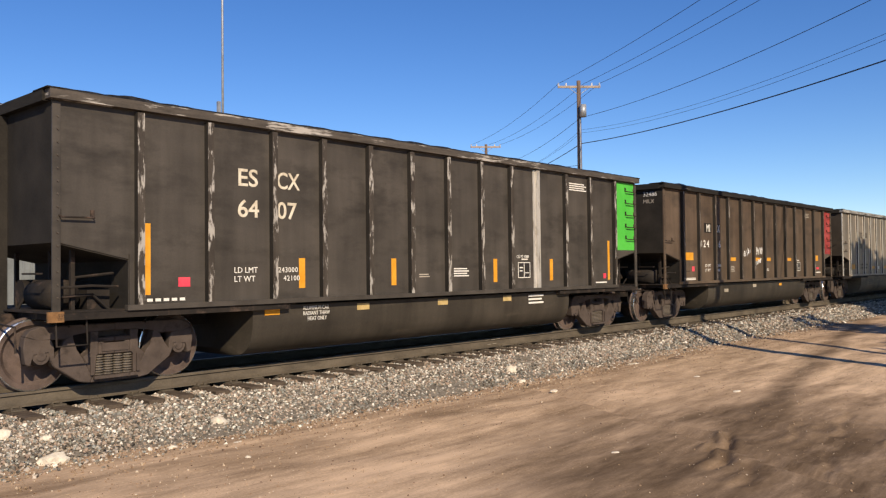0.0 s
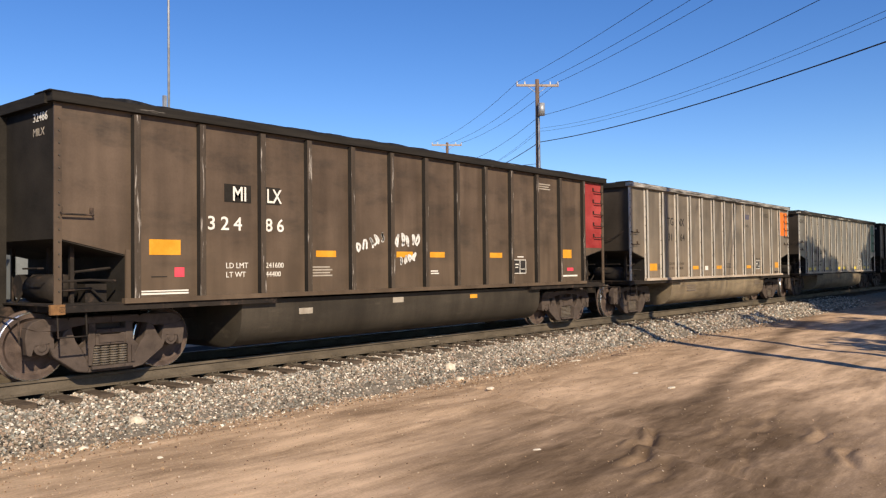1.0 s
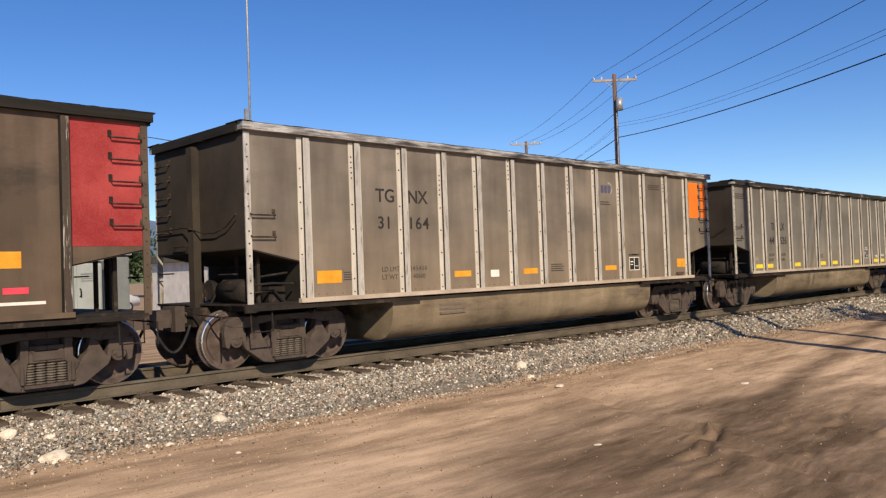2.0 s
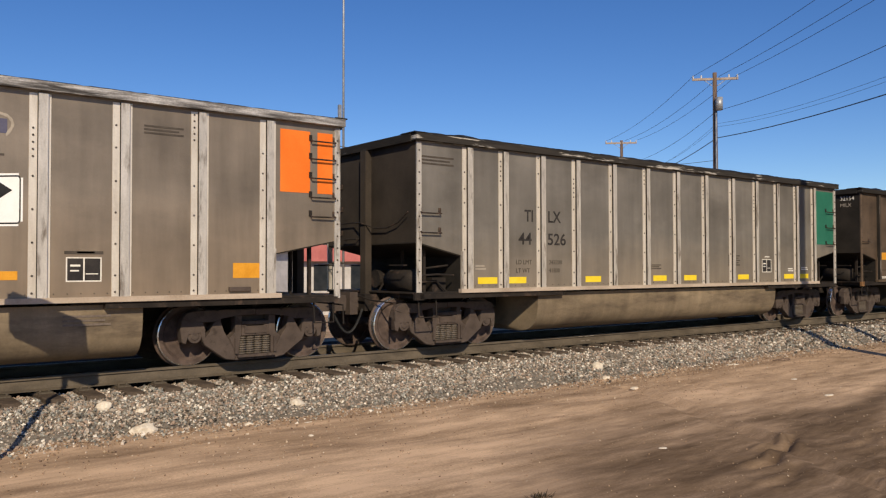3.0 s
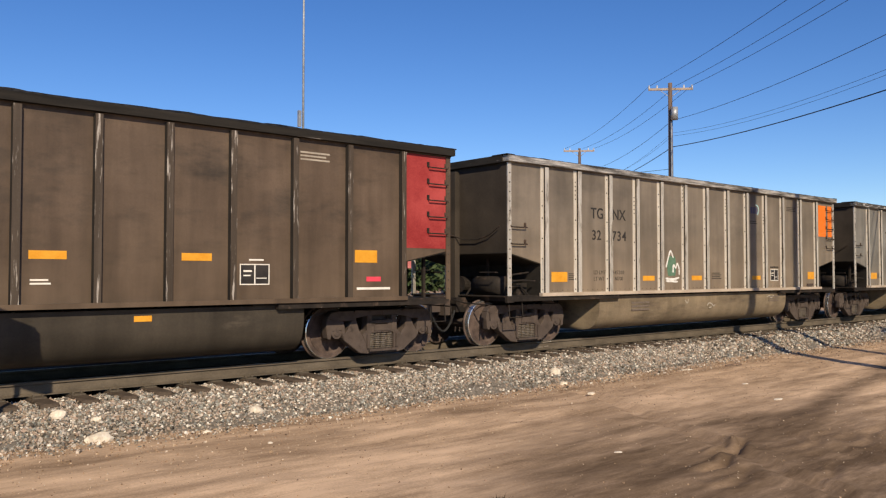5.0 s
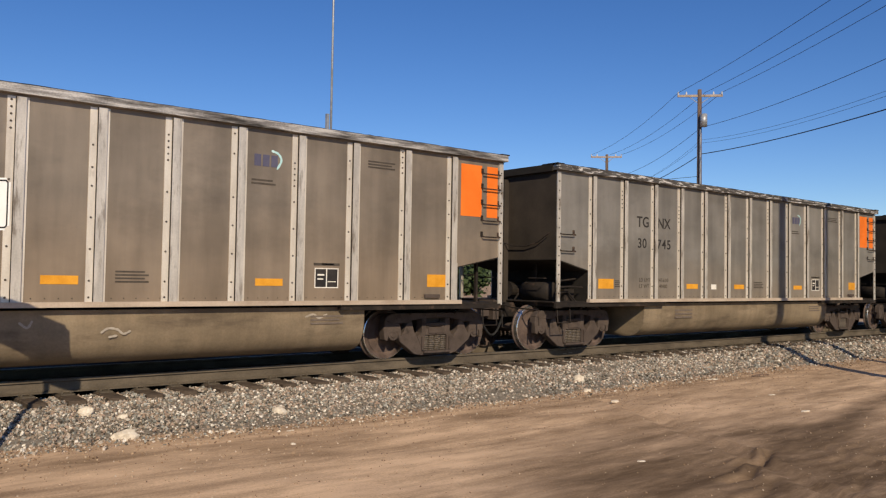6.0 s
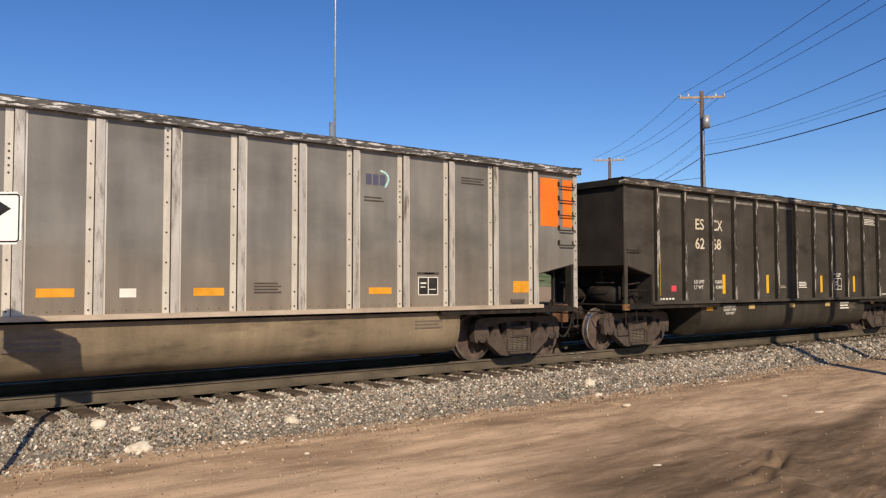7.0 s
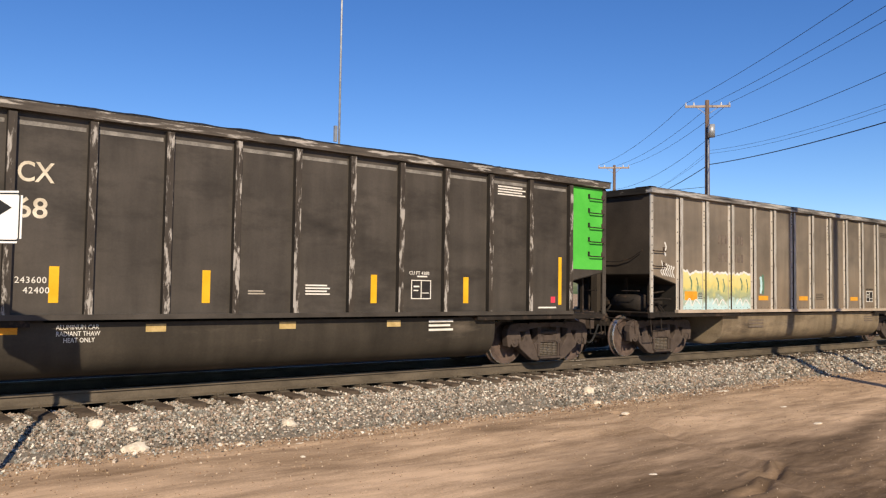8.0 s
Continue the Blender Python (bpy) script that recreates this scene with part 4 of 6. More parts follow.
        for j, (yy, zz) in enumerate(((1.1, 1.55), (-1.0, 1.5), (0.55, 2.0))):
            part("end_grab_iron", SHARED.setdefault(("end_grab", s, j), mesh_of("end_grab_iron", make(tube, [(x, yy - 0.22, zz), (xo, yy - 0.22, zz), (xo, yy + 0.22, zz), (x, yy + 0.22, zz)], 0.012), M["under"])), None, car)
        xn = NOTCH_A if s > 0 else NOTCH_B
        # black in every car: the notch's inner shade is put into these sheets
        part("slope_sheet", shared("slope_sheet", lambda b, a, c: extrude_xz(b, [(a, 1.9), (c, 1.68), (c, 1.66), (a, 1.88)], -1.487, 1.487), "black_paint_shade", x, xn), None, car)
        part("bulkhead", shared("bulkhead", box, "black_paint_shade", min(xn, xn + s * 0.02), max(xn, xn + s * 0.02), -1.487, 1.487, 0.95, 1.66), None, car)
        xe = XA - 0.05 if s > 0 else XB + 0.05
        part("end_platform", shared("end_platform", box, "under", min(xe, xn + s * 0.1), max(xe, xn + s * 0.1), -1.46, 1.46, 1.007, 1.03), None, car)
        for y in (-1.2, -0.55, 0.6):
            part("end_stanchion", shared("end_stanchion", box, "under", min(xe, xe + s * 0.05) + 0.4 * s, max(xe, xe + s * 0.05) + 0.4 * s, y - 0.03, y + 0.03, 0.985, 1.8), None, car)
        put("coupler", shared("coupler", coupler_shape, "rust" if look_name == "black" else "steel"), car, 0 if s > 0 else CAR, 0, 0, 0 if s > 0 else math.pi)
        put("air_hose", shared("air_hose", hose_shape, "hose"), car, 0 if s > 0 else CAR, 0, 0, 0 if s > 0 else math.pi)
        bm = bmesh.new()
        xr = 0.5 if s > 0 else CAR - 0.5
        tube(bm, [(xr, -1.4, 0.55), (xr, -1.38, 0.86), (xr + s * 0.05, -0.6, 0.88), (xr, -0.1, 0.98)], 0.014, 6)
        part("uncoupling_lever", SHARED.setdefault(("lever", s), mesh_of("uncoupling_lever", bm, M["under"])), None, car)
        bm = bmesh.new()
        xs = XA + 0.08 if s > 0 else XB - 0.08
        tube(bm, [(xs - 0.02, -1.47, 0.97), (xs - 0.02, -1.5, 0.6), (xs + s * 0.36, -1.5, 0.6), (xs + s * 0.36, -1.47, 0.97)], 0.014, 6)
        part("sill_step", SHARED.setdefault(("step", s), mesh_of("sill_step", bm, M["under"])), None, car)
    # brake gear behind the leading notch
    bm = bmesh.new()
    lathe_y(bm, [(-0.02, 0.24), (0.0, 0.26), (0.02, 0.24)], 20)
    bmesh.ops.rotate(bm, verts=bm.verts, matrix=Matrix.Rotation(math.pi / 2, 3, "Z"))
    bmesh.ops.translate(bm, verts=bm.verts, vec=(XB + 0.17, 0.6, 2.6))
    part("hand_brake_wheel", SHARED.setdefault("brake_wheel", mesh_of("hand_brake_wheel", bm, M["under"])), None, car)
    part("brake_cylinder", SHARED.setdefault("cylinder", mesh_of("brake_cylinder", make(rod, (1.15, 0.2, 1.25), (1.6, 0.2, 1.25), 0.17, 0.17, 16), M["under"])), None, car)
    for j, q in enumerate(([(1.0, -1.3, 1.0), (1.05, -1.3, 1.2), (1.5, -1.25, 1.22), (1.7, -1.3, 1.02)], [(1.3, -0.9, 1.0), (1.3, -1.2, 1.45), (1.8, -1.2, 1.5)],
                           [(0.95, -0.2, 1.0), (1.1, -0.4, 1.4), (1.75, -0.6, 1.42)])):
        part("air_pipe", SHARED.setdefault(("air_pipe", j), mesh_of("air_pipe", make(tube, q, 0.02), M["under"])), None, car)
    part("end_lamp_bracket", SHARED.setdefault(("bracket", look_name), mesh_of("end_lamp_bracket", make(box, XA - 0.06, XA + 0.13, -1.55, -1.5, 0.9, 1.03), M["dull_orange"] if look_name in ("black", "brown") else M["under"])), None, car)
    part("air_reservoir", SHARED.setdefault("tank", mesh_of("air_reservoir", make(rod, (1.2, -1.1, 1.22), (1.2, -0.3, 1.22), 0.2, 0.2, 20), M["under"], True)), None, car)
    part("brake_valve", SHARED.setdefault("valve", mesh_of("brake_valve", make(box, 1.45, 1.75, -1.2, -0.85, 0.985, 1.28), M["under"])), None, car)
    part("brake_pipe", SHARED.setdefault("pipe", mesh_of("brake_pipe", make(tube, [(XA + 0.1, -1.42, 1.32), (1.4, -1.42, 1.34), (NOTCH_A - 0.1, -1.42, 1.32)], 0.018), M["under"])), None, car)
    part("center_sill", shared("center_sill", box, "under", 0.6, CAR - 0.6, -0.3, 0.3, 0.68, 0.98), None, car)
    for x0, x1 in ((NOTCH_A, 4.62), (CAR - 4.62, NOTCH_B)):
        part("sill_plate", shared("sill_plate", box, "under", x0, x1, -1.485, -1.3, 0.975, 1.0), None, car)
    part("tub", shared("tub", tub_shape, k["tub"], smooth=True), None, car, "dirty rounded bathtub floor")
    bm = bmesh.new()
    coal_shape(bm, seed, heap)
    part("coal_load", bm, M["coal"], car, "black coal heaped in the car")
    # grab irons
    grab = shared("grab_iron", rung_shape, "under", 0.42)
    high = [3.42, 3.12, 2.82, 2.52, 2.22] if look_name not in ("tan", "silver") else [3.45, 3.17, 2.87, 2.57, 2.27] if look_name == "tan" else [3.0, 2.56, 2.1]
    for z in high:
        put("grab_iron", grab, car, XB - 0.52, FACE, z)
        put("grab_iron", grab, car, XA + 0.0, 0.95 + 0.42, z, -math.pi / 2)
    for z in ([2.42, 2.08] if look_name in ("tan", "silver") else [2.22]):
        put("grab_iron", grab, car, XA + 0.08, FACE, z)
    # trucks
    for x in (TRUCK_X, CAR - TRUCK_X):
        truck = put("truck", shared("truck", bolster_shape, "steel"), car, x, 0, 0)
        for s in (-1, 1):
            put("side_frame", shared("side_frame", frame_shape, "steel"), truck, 0, s * 1.0, 0, 0 if s < 0 else math.pi)
            for dx in (-0.198, -0.066, 0.066, 0.198):
                put("spring", shared("spring", spring_shape, "spring"), truck, dx, s * 1.02, 0)
        for dx in (-AXLE, AXLE):
            ws = put("wheelset", SHARED.setdefault("axle", mesh_of("wheelset", make(rod, (0, -0.95, 0), (0, 0.95, 0), 0.08, 0.08, 12), M["steel"])), car, x + dx, 0, WHEEL_R)
            for s in (-1, 1):
                put("wheel", shared("wheel", wheel_shape, "wheel"), ws, 0, s * 0.83, 0, 0 if s < 0 else math.pi)
                put("wheel_tread", shared("wheel_tread", tread_shape, "tread"), ws, 0, s * 0.83, 0, 0 if s < 0 else math.pi)
    return car


def decal(car, name, mat, x0, x1, z0, z1, y=FACE, label=""):
    part(name, make(box, x0, x1, y - 0.004, y - 0.0005, z0, z1), M[mat], car, label)


def lettering(car, text, x, z, cap, mat, y=FACE, wide=1.0, name="lettering", turn=0.0, space=1.0):
    """Large characters are parts of their own, small lines stay whole."""
    me = letters(text, cap / 0.69, M[mat], space=space)
    me.transform(Matrix.Diagonal((wide, 1, 1, 1)))
    if cap < 0.12:
        return tagged(put(name, me, car, x, y - 0.003, z, turn), kind="stuff")
    bm = bmesh.new()
    bm.from_mesh(me)
    bpy.data.meshes.remove(me)
    left = set(bm.verts)
    while left:
        grow, isle = [left.pop()], []
        while grow:
            v = grow.pop()
            isle.append(v)
            for e in v.link_edges:
                o = e.other_vert(v)
                if o in left:
                    left.remove(o)
                    grow.append(o)
        ids = {v: i for i, v in enumerate(isle)}
        faces = {f for v in isle for f in v.link_faces}
        one = bpy.data.meshes.new("letter")
        one.from_pydata([tuple(v.co) for v in isle], [], [[ids[v] for v in f.verts] for f in faces])
        one.materials.append(M[mat])
        put("letter", one, car, x, y - 0.003, z, turn)
    bm.free()


def text_bars(car, mat, x0, x1, z0, z1, rows, y=FACE):
    ob = part("small_lettering", make(bars, x0, x1, z0, z1, rows), M[mat], car)
    ob.location.y = y - 0.003
    if rows > 1:
        tagged(ob, kind="stuff")


def data_block(car, mat, x, z, w=0.42, h=0.32):
    part("data_block_ground", make(box, x + 0.004, x + w - 0.004, FACE - 0.002, FACE - 0.0003, z + 0.004, z + h - 0.004), M["dark"], car)
    tagged(put("data_block", mesh_of("data_block", make(data_box, w, h), M[mat]), car, x, FACE - 0.003, z), kind="stuff")


def stroke(car, mat, pts, w=0.05, name="spray_paint", y=FACE):
    """One soft, bent line of paint, a ribbon of even width along a smooth curve."""
    p = [Vector((x, 0, z)) for x, z in pts]
    p = [2 * p[0] - p[1]] + p + [2 * p[-1] - p[-2]]
    line = []
    for a, b, c, d in zip(p, p[1:], p[2:], p[3:]):
        for i in range(6):
            t = i / 6
            line.append(0.5 * (2 * b + (c - a) * t + (2 * a - 5 * b + 4 * c - d) * t * t + (3 * b - a - 3 * c + d) * t ** 3))
    line.append(p[-2])
    bm = bmesh.new()
    rows = []
    for i, v in enumerate(line):
        way = (line[min(i + 1, len(line) - 1)] - line[max(i - 1, 0)]).normalized()
        k = w / 2 * (0.55 if i in (0, len(line) - 1) else 1.0) * (1 + 0.15 * math.sin(i * 1.7))
        rows.append([bm.verts.new(v + Vector((-way.z, 0, way.x)) * e * k) for e in (-1, 1)])
    for a, b in zip(rows, rows[1:]):
        bm.faces.new((a[0], a[1], b[1], b[0]))
    part(name, bm, M[mat], car).location.y = y - 0.004 - 0.001 * random.random()


def black_car(seed, first, second, weights, bar="amber"):
    car = coal_car("black", "black steel coal gondola with chipped ribs and green end panel", RIBS, seed, 0.06)
    decal(car, "end_panel_paint", "green", NOTCH_B + 0.03, XB - 0.005, 1.93, TOP - 0.15, FACE, "bright green painted end panel")
    lettering(car, "ES", 3.53, 2.77, 0.25, "cream", FACE, 1.08)
    lettering(car, "CX", 4.24, 2.77, 0.25, "cream", FACE, 0.85)
    lettering(car, first, 3.53, 2.31, 0.25, "cream", FACE, 1.08)
    lettering(car, second, 4.24, 2.31, 0.25, "cream", FACE, 1.05)
    lettering(car, "LD LMT", 3.47, 1.48, 0.085, "white")
    lettering(car, "LT WT", 3.47, 1.35, 0.085, "white")
    lettering(car, weights[0], 4.26, 1.48, 0.08, "white", space=1.1)
    lettering(car, weights[1], 4.36, 1.35, 0.08, "white", space=1.1)
    decal(car, "reflector", bar, 2.075, 2.17, 1.2, 2.16)
    for x in (4.66, 6.69, 9.58, 11.58):
        decal(car, "reflector", bar, x, x + 0.12, 1.23, 1.7)
    decal(car, "reflector", bar, 14.06, 14.15, 1.2, 2.15)
    decal(car, "red_tag", "pink", 2.58, 2.76, 1.3, 1.43)
    decal(car, "red_tag", "pink", 13.85, 13.97, 1.24, 1.36)
    for i in range(5):
        decal(car, "small_lettering", "white", 2.12 + 0.12 * i, 2.2 + 0.12 * i, 1.11, 1.15)
    data_block(car, "white", 10.41, 1.3, 0.43, 0.33)
    lettering(car, "CU FT 4380", 10.36, 1.72, 0.06, "white")
    text_bars(car, "white", 12.4, 13.12, 3.28, 3.45, 4)
    text_bars(car, "white", 8.36, 8.8, 1.36, 1.52, 4)
    text_bars(car, "faded", 7.4, 7.68, 1.36, 1.42, 2)
    text_bars(car, "white", 13.5, 14.0, 1.13, 1.16, 1)
    y = -1.441
    for x in (4.05, 5.93, 7.96, 9.96):
        decal(car, "reflector", "dull_yellow" if x > 5 else "amber", x, x + 0.28, 0.83, 0.94, y)
    for i, t in enumerate(("ALUMINUM CAR", "RADIANT THAW", "HEAT ONLY")):
        lettering(car, t, 4.78 + (0.09 if i == 2 else 0.0), 0.88 - 0.085 * i, 0.062, "white", y, 0.8)
    text_bars(car, "white", 10.85, 11.4, 0.74, 0.93, 3, y)
    return car


def brown_car(seed, first, second, end_marks):
    car = coal_car("brown", "dark brown steel coal gondola with red end panel", RIBS, seed, 0.05)
    decal(car, "end_panel_paint", "red", NOTCH_B + 0.03, XB - 0.005, 1.93, TOP - 0.15, FACE, "faded red painted end panel")
    decal(car, "lettering_patch", "black_paint_shade", 3.48, 3.98, 2.5, 2.78)
    decal(car, "lettering_patch", "black_paint_shade", 4.25, 4.56, 2.5, 2.78)
    lettering(car, "MI", 3.62, 2.53, 0.22, "white", FACE - 0.004, 0.85)
    lettering(car, "LX", 4.28, 2.53, 0.22, "white", FACE - 0.004, 0.8)
    lettering(car, first, 3.17, 2.07, 0.2, "white", FACE, 1.1, space=1.5)
    lettering(car, second, 4.25, 2.07, 0.2, "white", FACE, 1.08, space=1.5)
    for i, (a, b) in enumerate((("LD LMT", "241600"), ("LT WT", "44400"))):
        lettering(car, a, 3.5, 1.48 - 0.14 * i, 0.085, "white")
        lettering(car, b, 4.26, 1.48 - 0.14 * i, 0.085, "white")
    decal(car, "reflector", "amber", 2.22, 2.72, 1.68, 1.9)
    for x in (5.33, 7.35, 8.33, 10.35, 13.36):
        decal(car, "reflector", "amber", x, x + 0.46, 1.66, 1.77 if x < 13 else 1.87)
    decal(car, "red_tag", "pink", 2.62, 2.78, 1.36, 1.5)
    decal(car, "white_strip", "white", 2.1, 2.85, 1.115, 1.14)
    decal(car, "white_strip", "white", 2.1, 2.85, 1.155, 1.175)
    decal(car, "worn_patch", "black_paint_shade", 2.25, 2.5, 1.36, 1.375)
    decal(car, "white_strip", "white", 13.4, 14.1, 1.2, 1.24)
    decal(car, "red_tag", "pink", 13.6, 13.9, 1.34, 1.42)
    text_bars(car, "faded", 5.25, 5.7, 1.33, 1.5, 4)
    text_bars(car, "white", 8.35, 8.6, 1.33, 1.4, 2)
    text_bars(car, "faded", 12.3, 12.85, 3.3, 3.44, 3)
    data_block(car, "white", 11.26, 1.3, 0.5, 0.32)
    for i, t in enumerate(end_marks):
        turned = letters(t, 0.17 - 0.02 * i, M["faded" if i else "white"])
        put("end_lettering", turned, car, XA - 0.005, -0.92, 3.44 - 0.19 * i, -math.pi / 2)
    decal(car, "tub_patch", "faded", 5.0, 5.3, 0.7, 0.8, -1.441)
    decal(car, "tub_patch", "faded", 7.3, 7.6, 0.8, 0.9, -1.441)
    decal(car, "tub_patch", "amber", 9.7, 9.95, 0.8, 0.88, -1.441)
    return car


def tan_car(seed, first, second, weights, emblem):
    car = coal_car("tan", "dusty aluminium coal gondola with orange end panels", RIBS_TAN, seed, 0.05)
    decal(car, "end_panel_paint", "orange", NOTCH_B + 0.06, 14.95, 2.62, 3.58, FACE, "orange painted panel")
    decal(car, "end_panel_paint", "orange", 15.08, 15.35, 2.62, 3.58, FACE, "orange painted panel")
    if first:
        lettering(car, "TG", 3.47, 2.69, 0.23, "dark", FACE, 1.0)
        lettering(car, "NX", 4.22, 2.69, 0.23, "dark", FACE, 1.0)
        lettering(car, first, 3.5, 2.22, 0.21, "dark", FACE, 1.05, space=1.08)
        lettering(car, second, 4.21, 2.22, 0.21, "dark", FACE, 1.08, space=1.12)
        lettering(car, "LD LMT", 3.56, 1.46, 0.085, "dim")
        lettering(car, "LT WT", 3.56, 1.32, 0.085, "dim")
        lettering(car, weights[0], 4.22, 1.46, 0.085, "dim", space=1.2)
        lettering(car, weights[1], 4.3, 1.32, 0.085, "dim")
    else:
        for x0 in (3.55, 4.25):
            for i in range(3):
                decal(car, "faded_marking", "smudge", x0 + 0.15 * i, x0 + 0.1 + 0.15 * i, 2.69, 2.9)
                decal(car, "faded_marking", "smudge", x0 + 0.15 * i, x0 + 0.1 + 0.15 * i, 2.25, 2.45)
    for x, w, z, h in ((2.18, 0.5, 1.3, 0.21), (5.37, 0.46, 1.31, 0.115), (7.42, 0.46, 1.31, 0.115), (10.4, 0.46, 1.31, 0.11), (13.69, 0.49, 1.31, 0.22)):
        decal(car, "reflector", "amber", x, x + w, z, z + h)
    text_bars(car, "dim", 2.72, 2.9, 1.34, 1.48, 4)
    text_bars(car, "dim", 8.35, 8.8, 1.34, 1.5, 4)
    text_bars(car, "dim", 12.4, 12.95, 3.3, 3.42, 3)
    data_block(car, "white", 11.42, 1.28, 0.44, 0.32)
    text_bars(car, "dim", 11.4, 11.88, 1.64, 1.68, 1)
    for i in range(3):
        text_bars(car, "smudge", 5.0, 5.7, 0.62 + 0.08 * i, 0.66 + 0.08 * i, 1, -1.441)
    text_bars(car, "smudge", 11.4, 12.0, 0.7, 0.84, 3, -1.441)
    part("door_latch", make(box, 13.62, 13.95, FACE - 0.05, FACE - 0.001, 1.12, 1.18), M["steel"], car)
    if emblem:
        for i in range(3):
            decal(car, "emblem", "blue", 10.34 + 0.14 * i, 10.45 + 0.14 * i, 3.13, 3.31)
        stroke(car, "spray_cyan" if emblem == 2 else "faded", [(10.62, 3.38), (10.74, 3.34), (10.79, 3.24), (10.72, 3.1)], 0.035, "emblem")
        text_bars(car, "dim", 10.3, 10.7, 2.85, 2.93, 2)
    return car


def silver_car(seed):
    car = coal_car("silver", "dusty aluminium coal gondola with teal end panel and heaped coal", RIBS_WIDE, seed, 0.32)
    decal(car, "end_panel_paint", "teal", 14.44, XB - 0.1, 2.08, 3.55, FACE, "teal painted end panel")
    lettering(car, "TI", 3.43, 2.34, 0.22, "dark", FACE, 0.88)
    lettering(car, "LX", 4.05, 2.34, 0.22, "dark", FACE, 0.95)
    lettering(car, "44", 3.27, 1.9, 0.22, "dark", FACE, 1.1)
    lettering(car, "526", 4.04, 1.9, 0.22, "dark", FACE, 1.1)
    for i, (a, b) in enumerate((("LD LMT", "243200"), ("LT WT", "41800"))):
        lettering(car, a, 3.2, 1.52 - 0.16 * i, 0.085, "dim")
        lettering(car, b, 4.08, 1.52 - 0.16 * i, 0.085, "dim")
    for x in (2.26, 3.0, 5.13, 7.32, 8.44, 10.62, 12.75, 13.51):
        decal(car, "reflector", "yellow", x, x + 0.47, 1.16, 1.28)
    text_bars(car, "dim", 6.95, 7.6, 1.42, 1.52, 3)
    text_bars(car, "dim", 10.2, 10.7, 1.5, 1.75, 5)
    text_bars(car, "faded", 2.2, 2.45, 1.42, 1.5, 2)
    text_bars(car, "dim", 0.98, 1.7, 3.25, 3.4, 3)
    data_block(car, "white", 11.7, 1.33, 0.43, 0.33)
    text_bars(car, "white", 12.95, 13.2, 1.35, 1.43, 2)
    text_bars(car, "white", 13.62, 13.96, 1.39, 1.46, 2)
    return car


def scrawl(car, mat, text, x, z, w, h, rise=0.0):
    """Sprayed marks: one bent stroke for each letter-like sign."""
    rng = random.Random(len(text) * 13 + int(x * 10))
    step = w / len(text)
    for i in range(len(text)):
        x0, z0 = x + i * step, z + rise * i
        pts = [(x0 + step * rng.uniform(0.0, 0.8), z0 + h * k) for k in (rng.uniform(0, 0.2), 0.4, rng.uniform(0.85, 1.05))]
        pts += [(x0 + step * rng.uniform(0.5, 0.9), z0 + h * rng.uniform(0.5, 0.9)), (x0 + step * rng.uniform(0.3, 0.8), z0 + h * rng.uniform(0, 0.4))]
        stroke(car, mat, pts, 0.045)


def blob(car, mat, x0, x1, z0, z1, seed, lift=0.0):
    """A patch of spray paint with an uneven outline."""
    bm = bmesh.new()
    n = 40
    ring = []
    for i in range(n):
        a = 2 * math.pi * i / n
        c, q = math.cos(a), math.sin(a)
        k = (abs(c) ** 5 + abs(q) ** 5) ** -0.2 * (1 + 0.12 * noise.noise(Vector((c * 3, q * 3, seed))))
        ring.append(bm.verts.new(((x0 + x1) / 2 + k * c * (x1 - x0) / 2, 0, (z0 + z1) / 2 + k * q * (z1 - z0) / 2)))
    bm.faces.new(ring)
    part("spray_paint", bm, M[mat], car).location.y = FACE - 0.003 - lift


def spray_mix():
    """Overlapping spray colours: yellow above, green between, pale blue below."""
    m = surface("mixed_spray_paint", (0.5, 0.5, 0.5), (0.6, 0.6, 0.6), 5, 0.5, 0, 0, 40)
    n, l = m.node_tree.nodes, m.node_tree.links
    co, sep, tex = n.new("ShaderNodeTexCoord"), n.new("ShaderNodeSeparateXYZ"), n.new("ShaderNodeTexNoise")
    l.new(co.outputs["Object"], sep.inputs[0])
    l.new(co.outputs["Object"], tex.inputs["Vector"])
    tex.inputs["Scale"].default_value, tex.inputs["Detail"].default_value = 4.5, 6
    add, ramp = n.new("ShaderNodeMath"), n.new("ShaderNodeValToRGB")
    add.operation = "MULTIPLY_ADD"
    l.new(tex.outputs[0], add.inputs[0])
    add.inputs[1].default_value = 0.75
    l.new(sep.outputs[2], add.inputs[2])
    span = n.new("ShaderNodeMapRange")
    span.inputs[1].default_value, span.inputs[2].default_value = 1.4, 2.35
    l.new(add.outputs[0], span.inputs[0])
    l.new(span.outputs[0], ramp.inputs[0])
    e = ramp.color_ramp.elements
    tones = [(0.0, (0.42, 0.62, 0.66)), (0.22, (0.5, 0.66, 0.66)), (0.38, (0.3, 0.34, 0.22)), (0.52, (0.42, 0.44, 0.22)), (0.66, (0.66, 0.56, 0.2)), (1.0, (0.72, 0.62, 0.28))]
    while len(e) < len(tones):
        e.new(0.5)
    for k, (at, c) in enumerate(tones):
        e[k].position, e[k].color = at, (*c, 1)
    l.new(ramp.outputs[0], n["Principled BSDF"].inputs["Base Color"])
    return m


M["spray_mix"] = spray_mix()


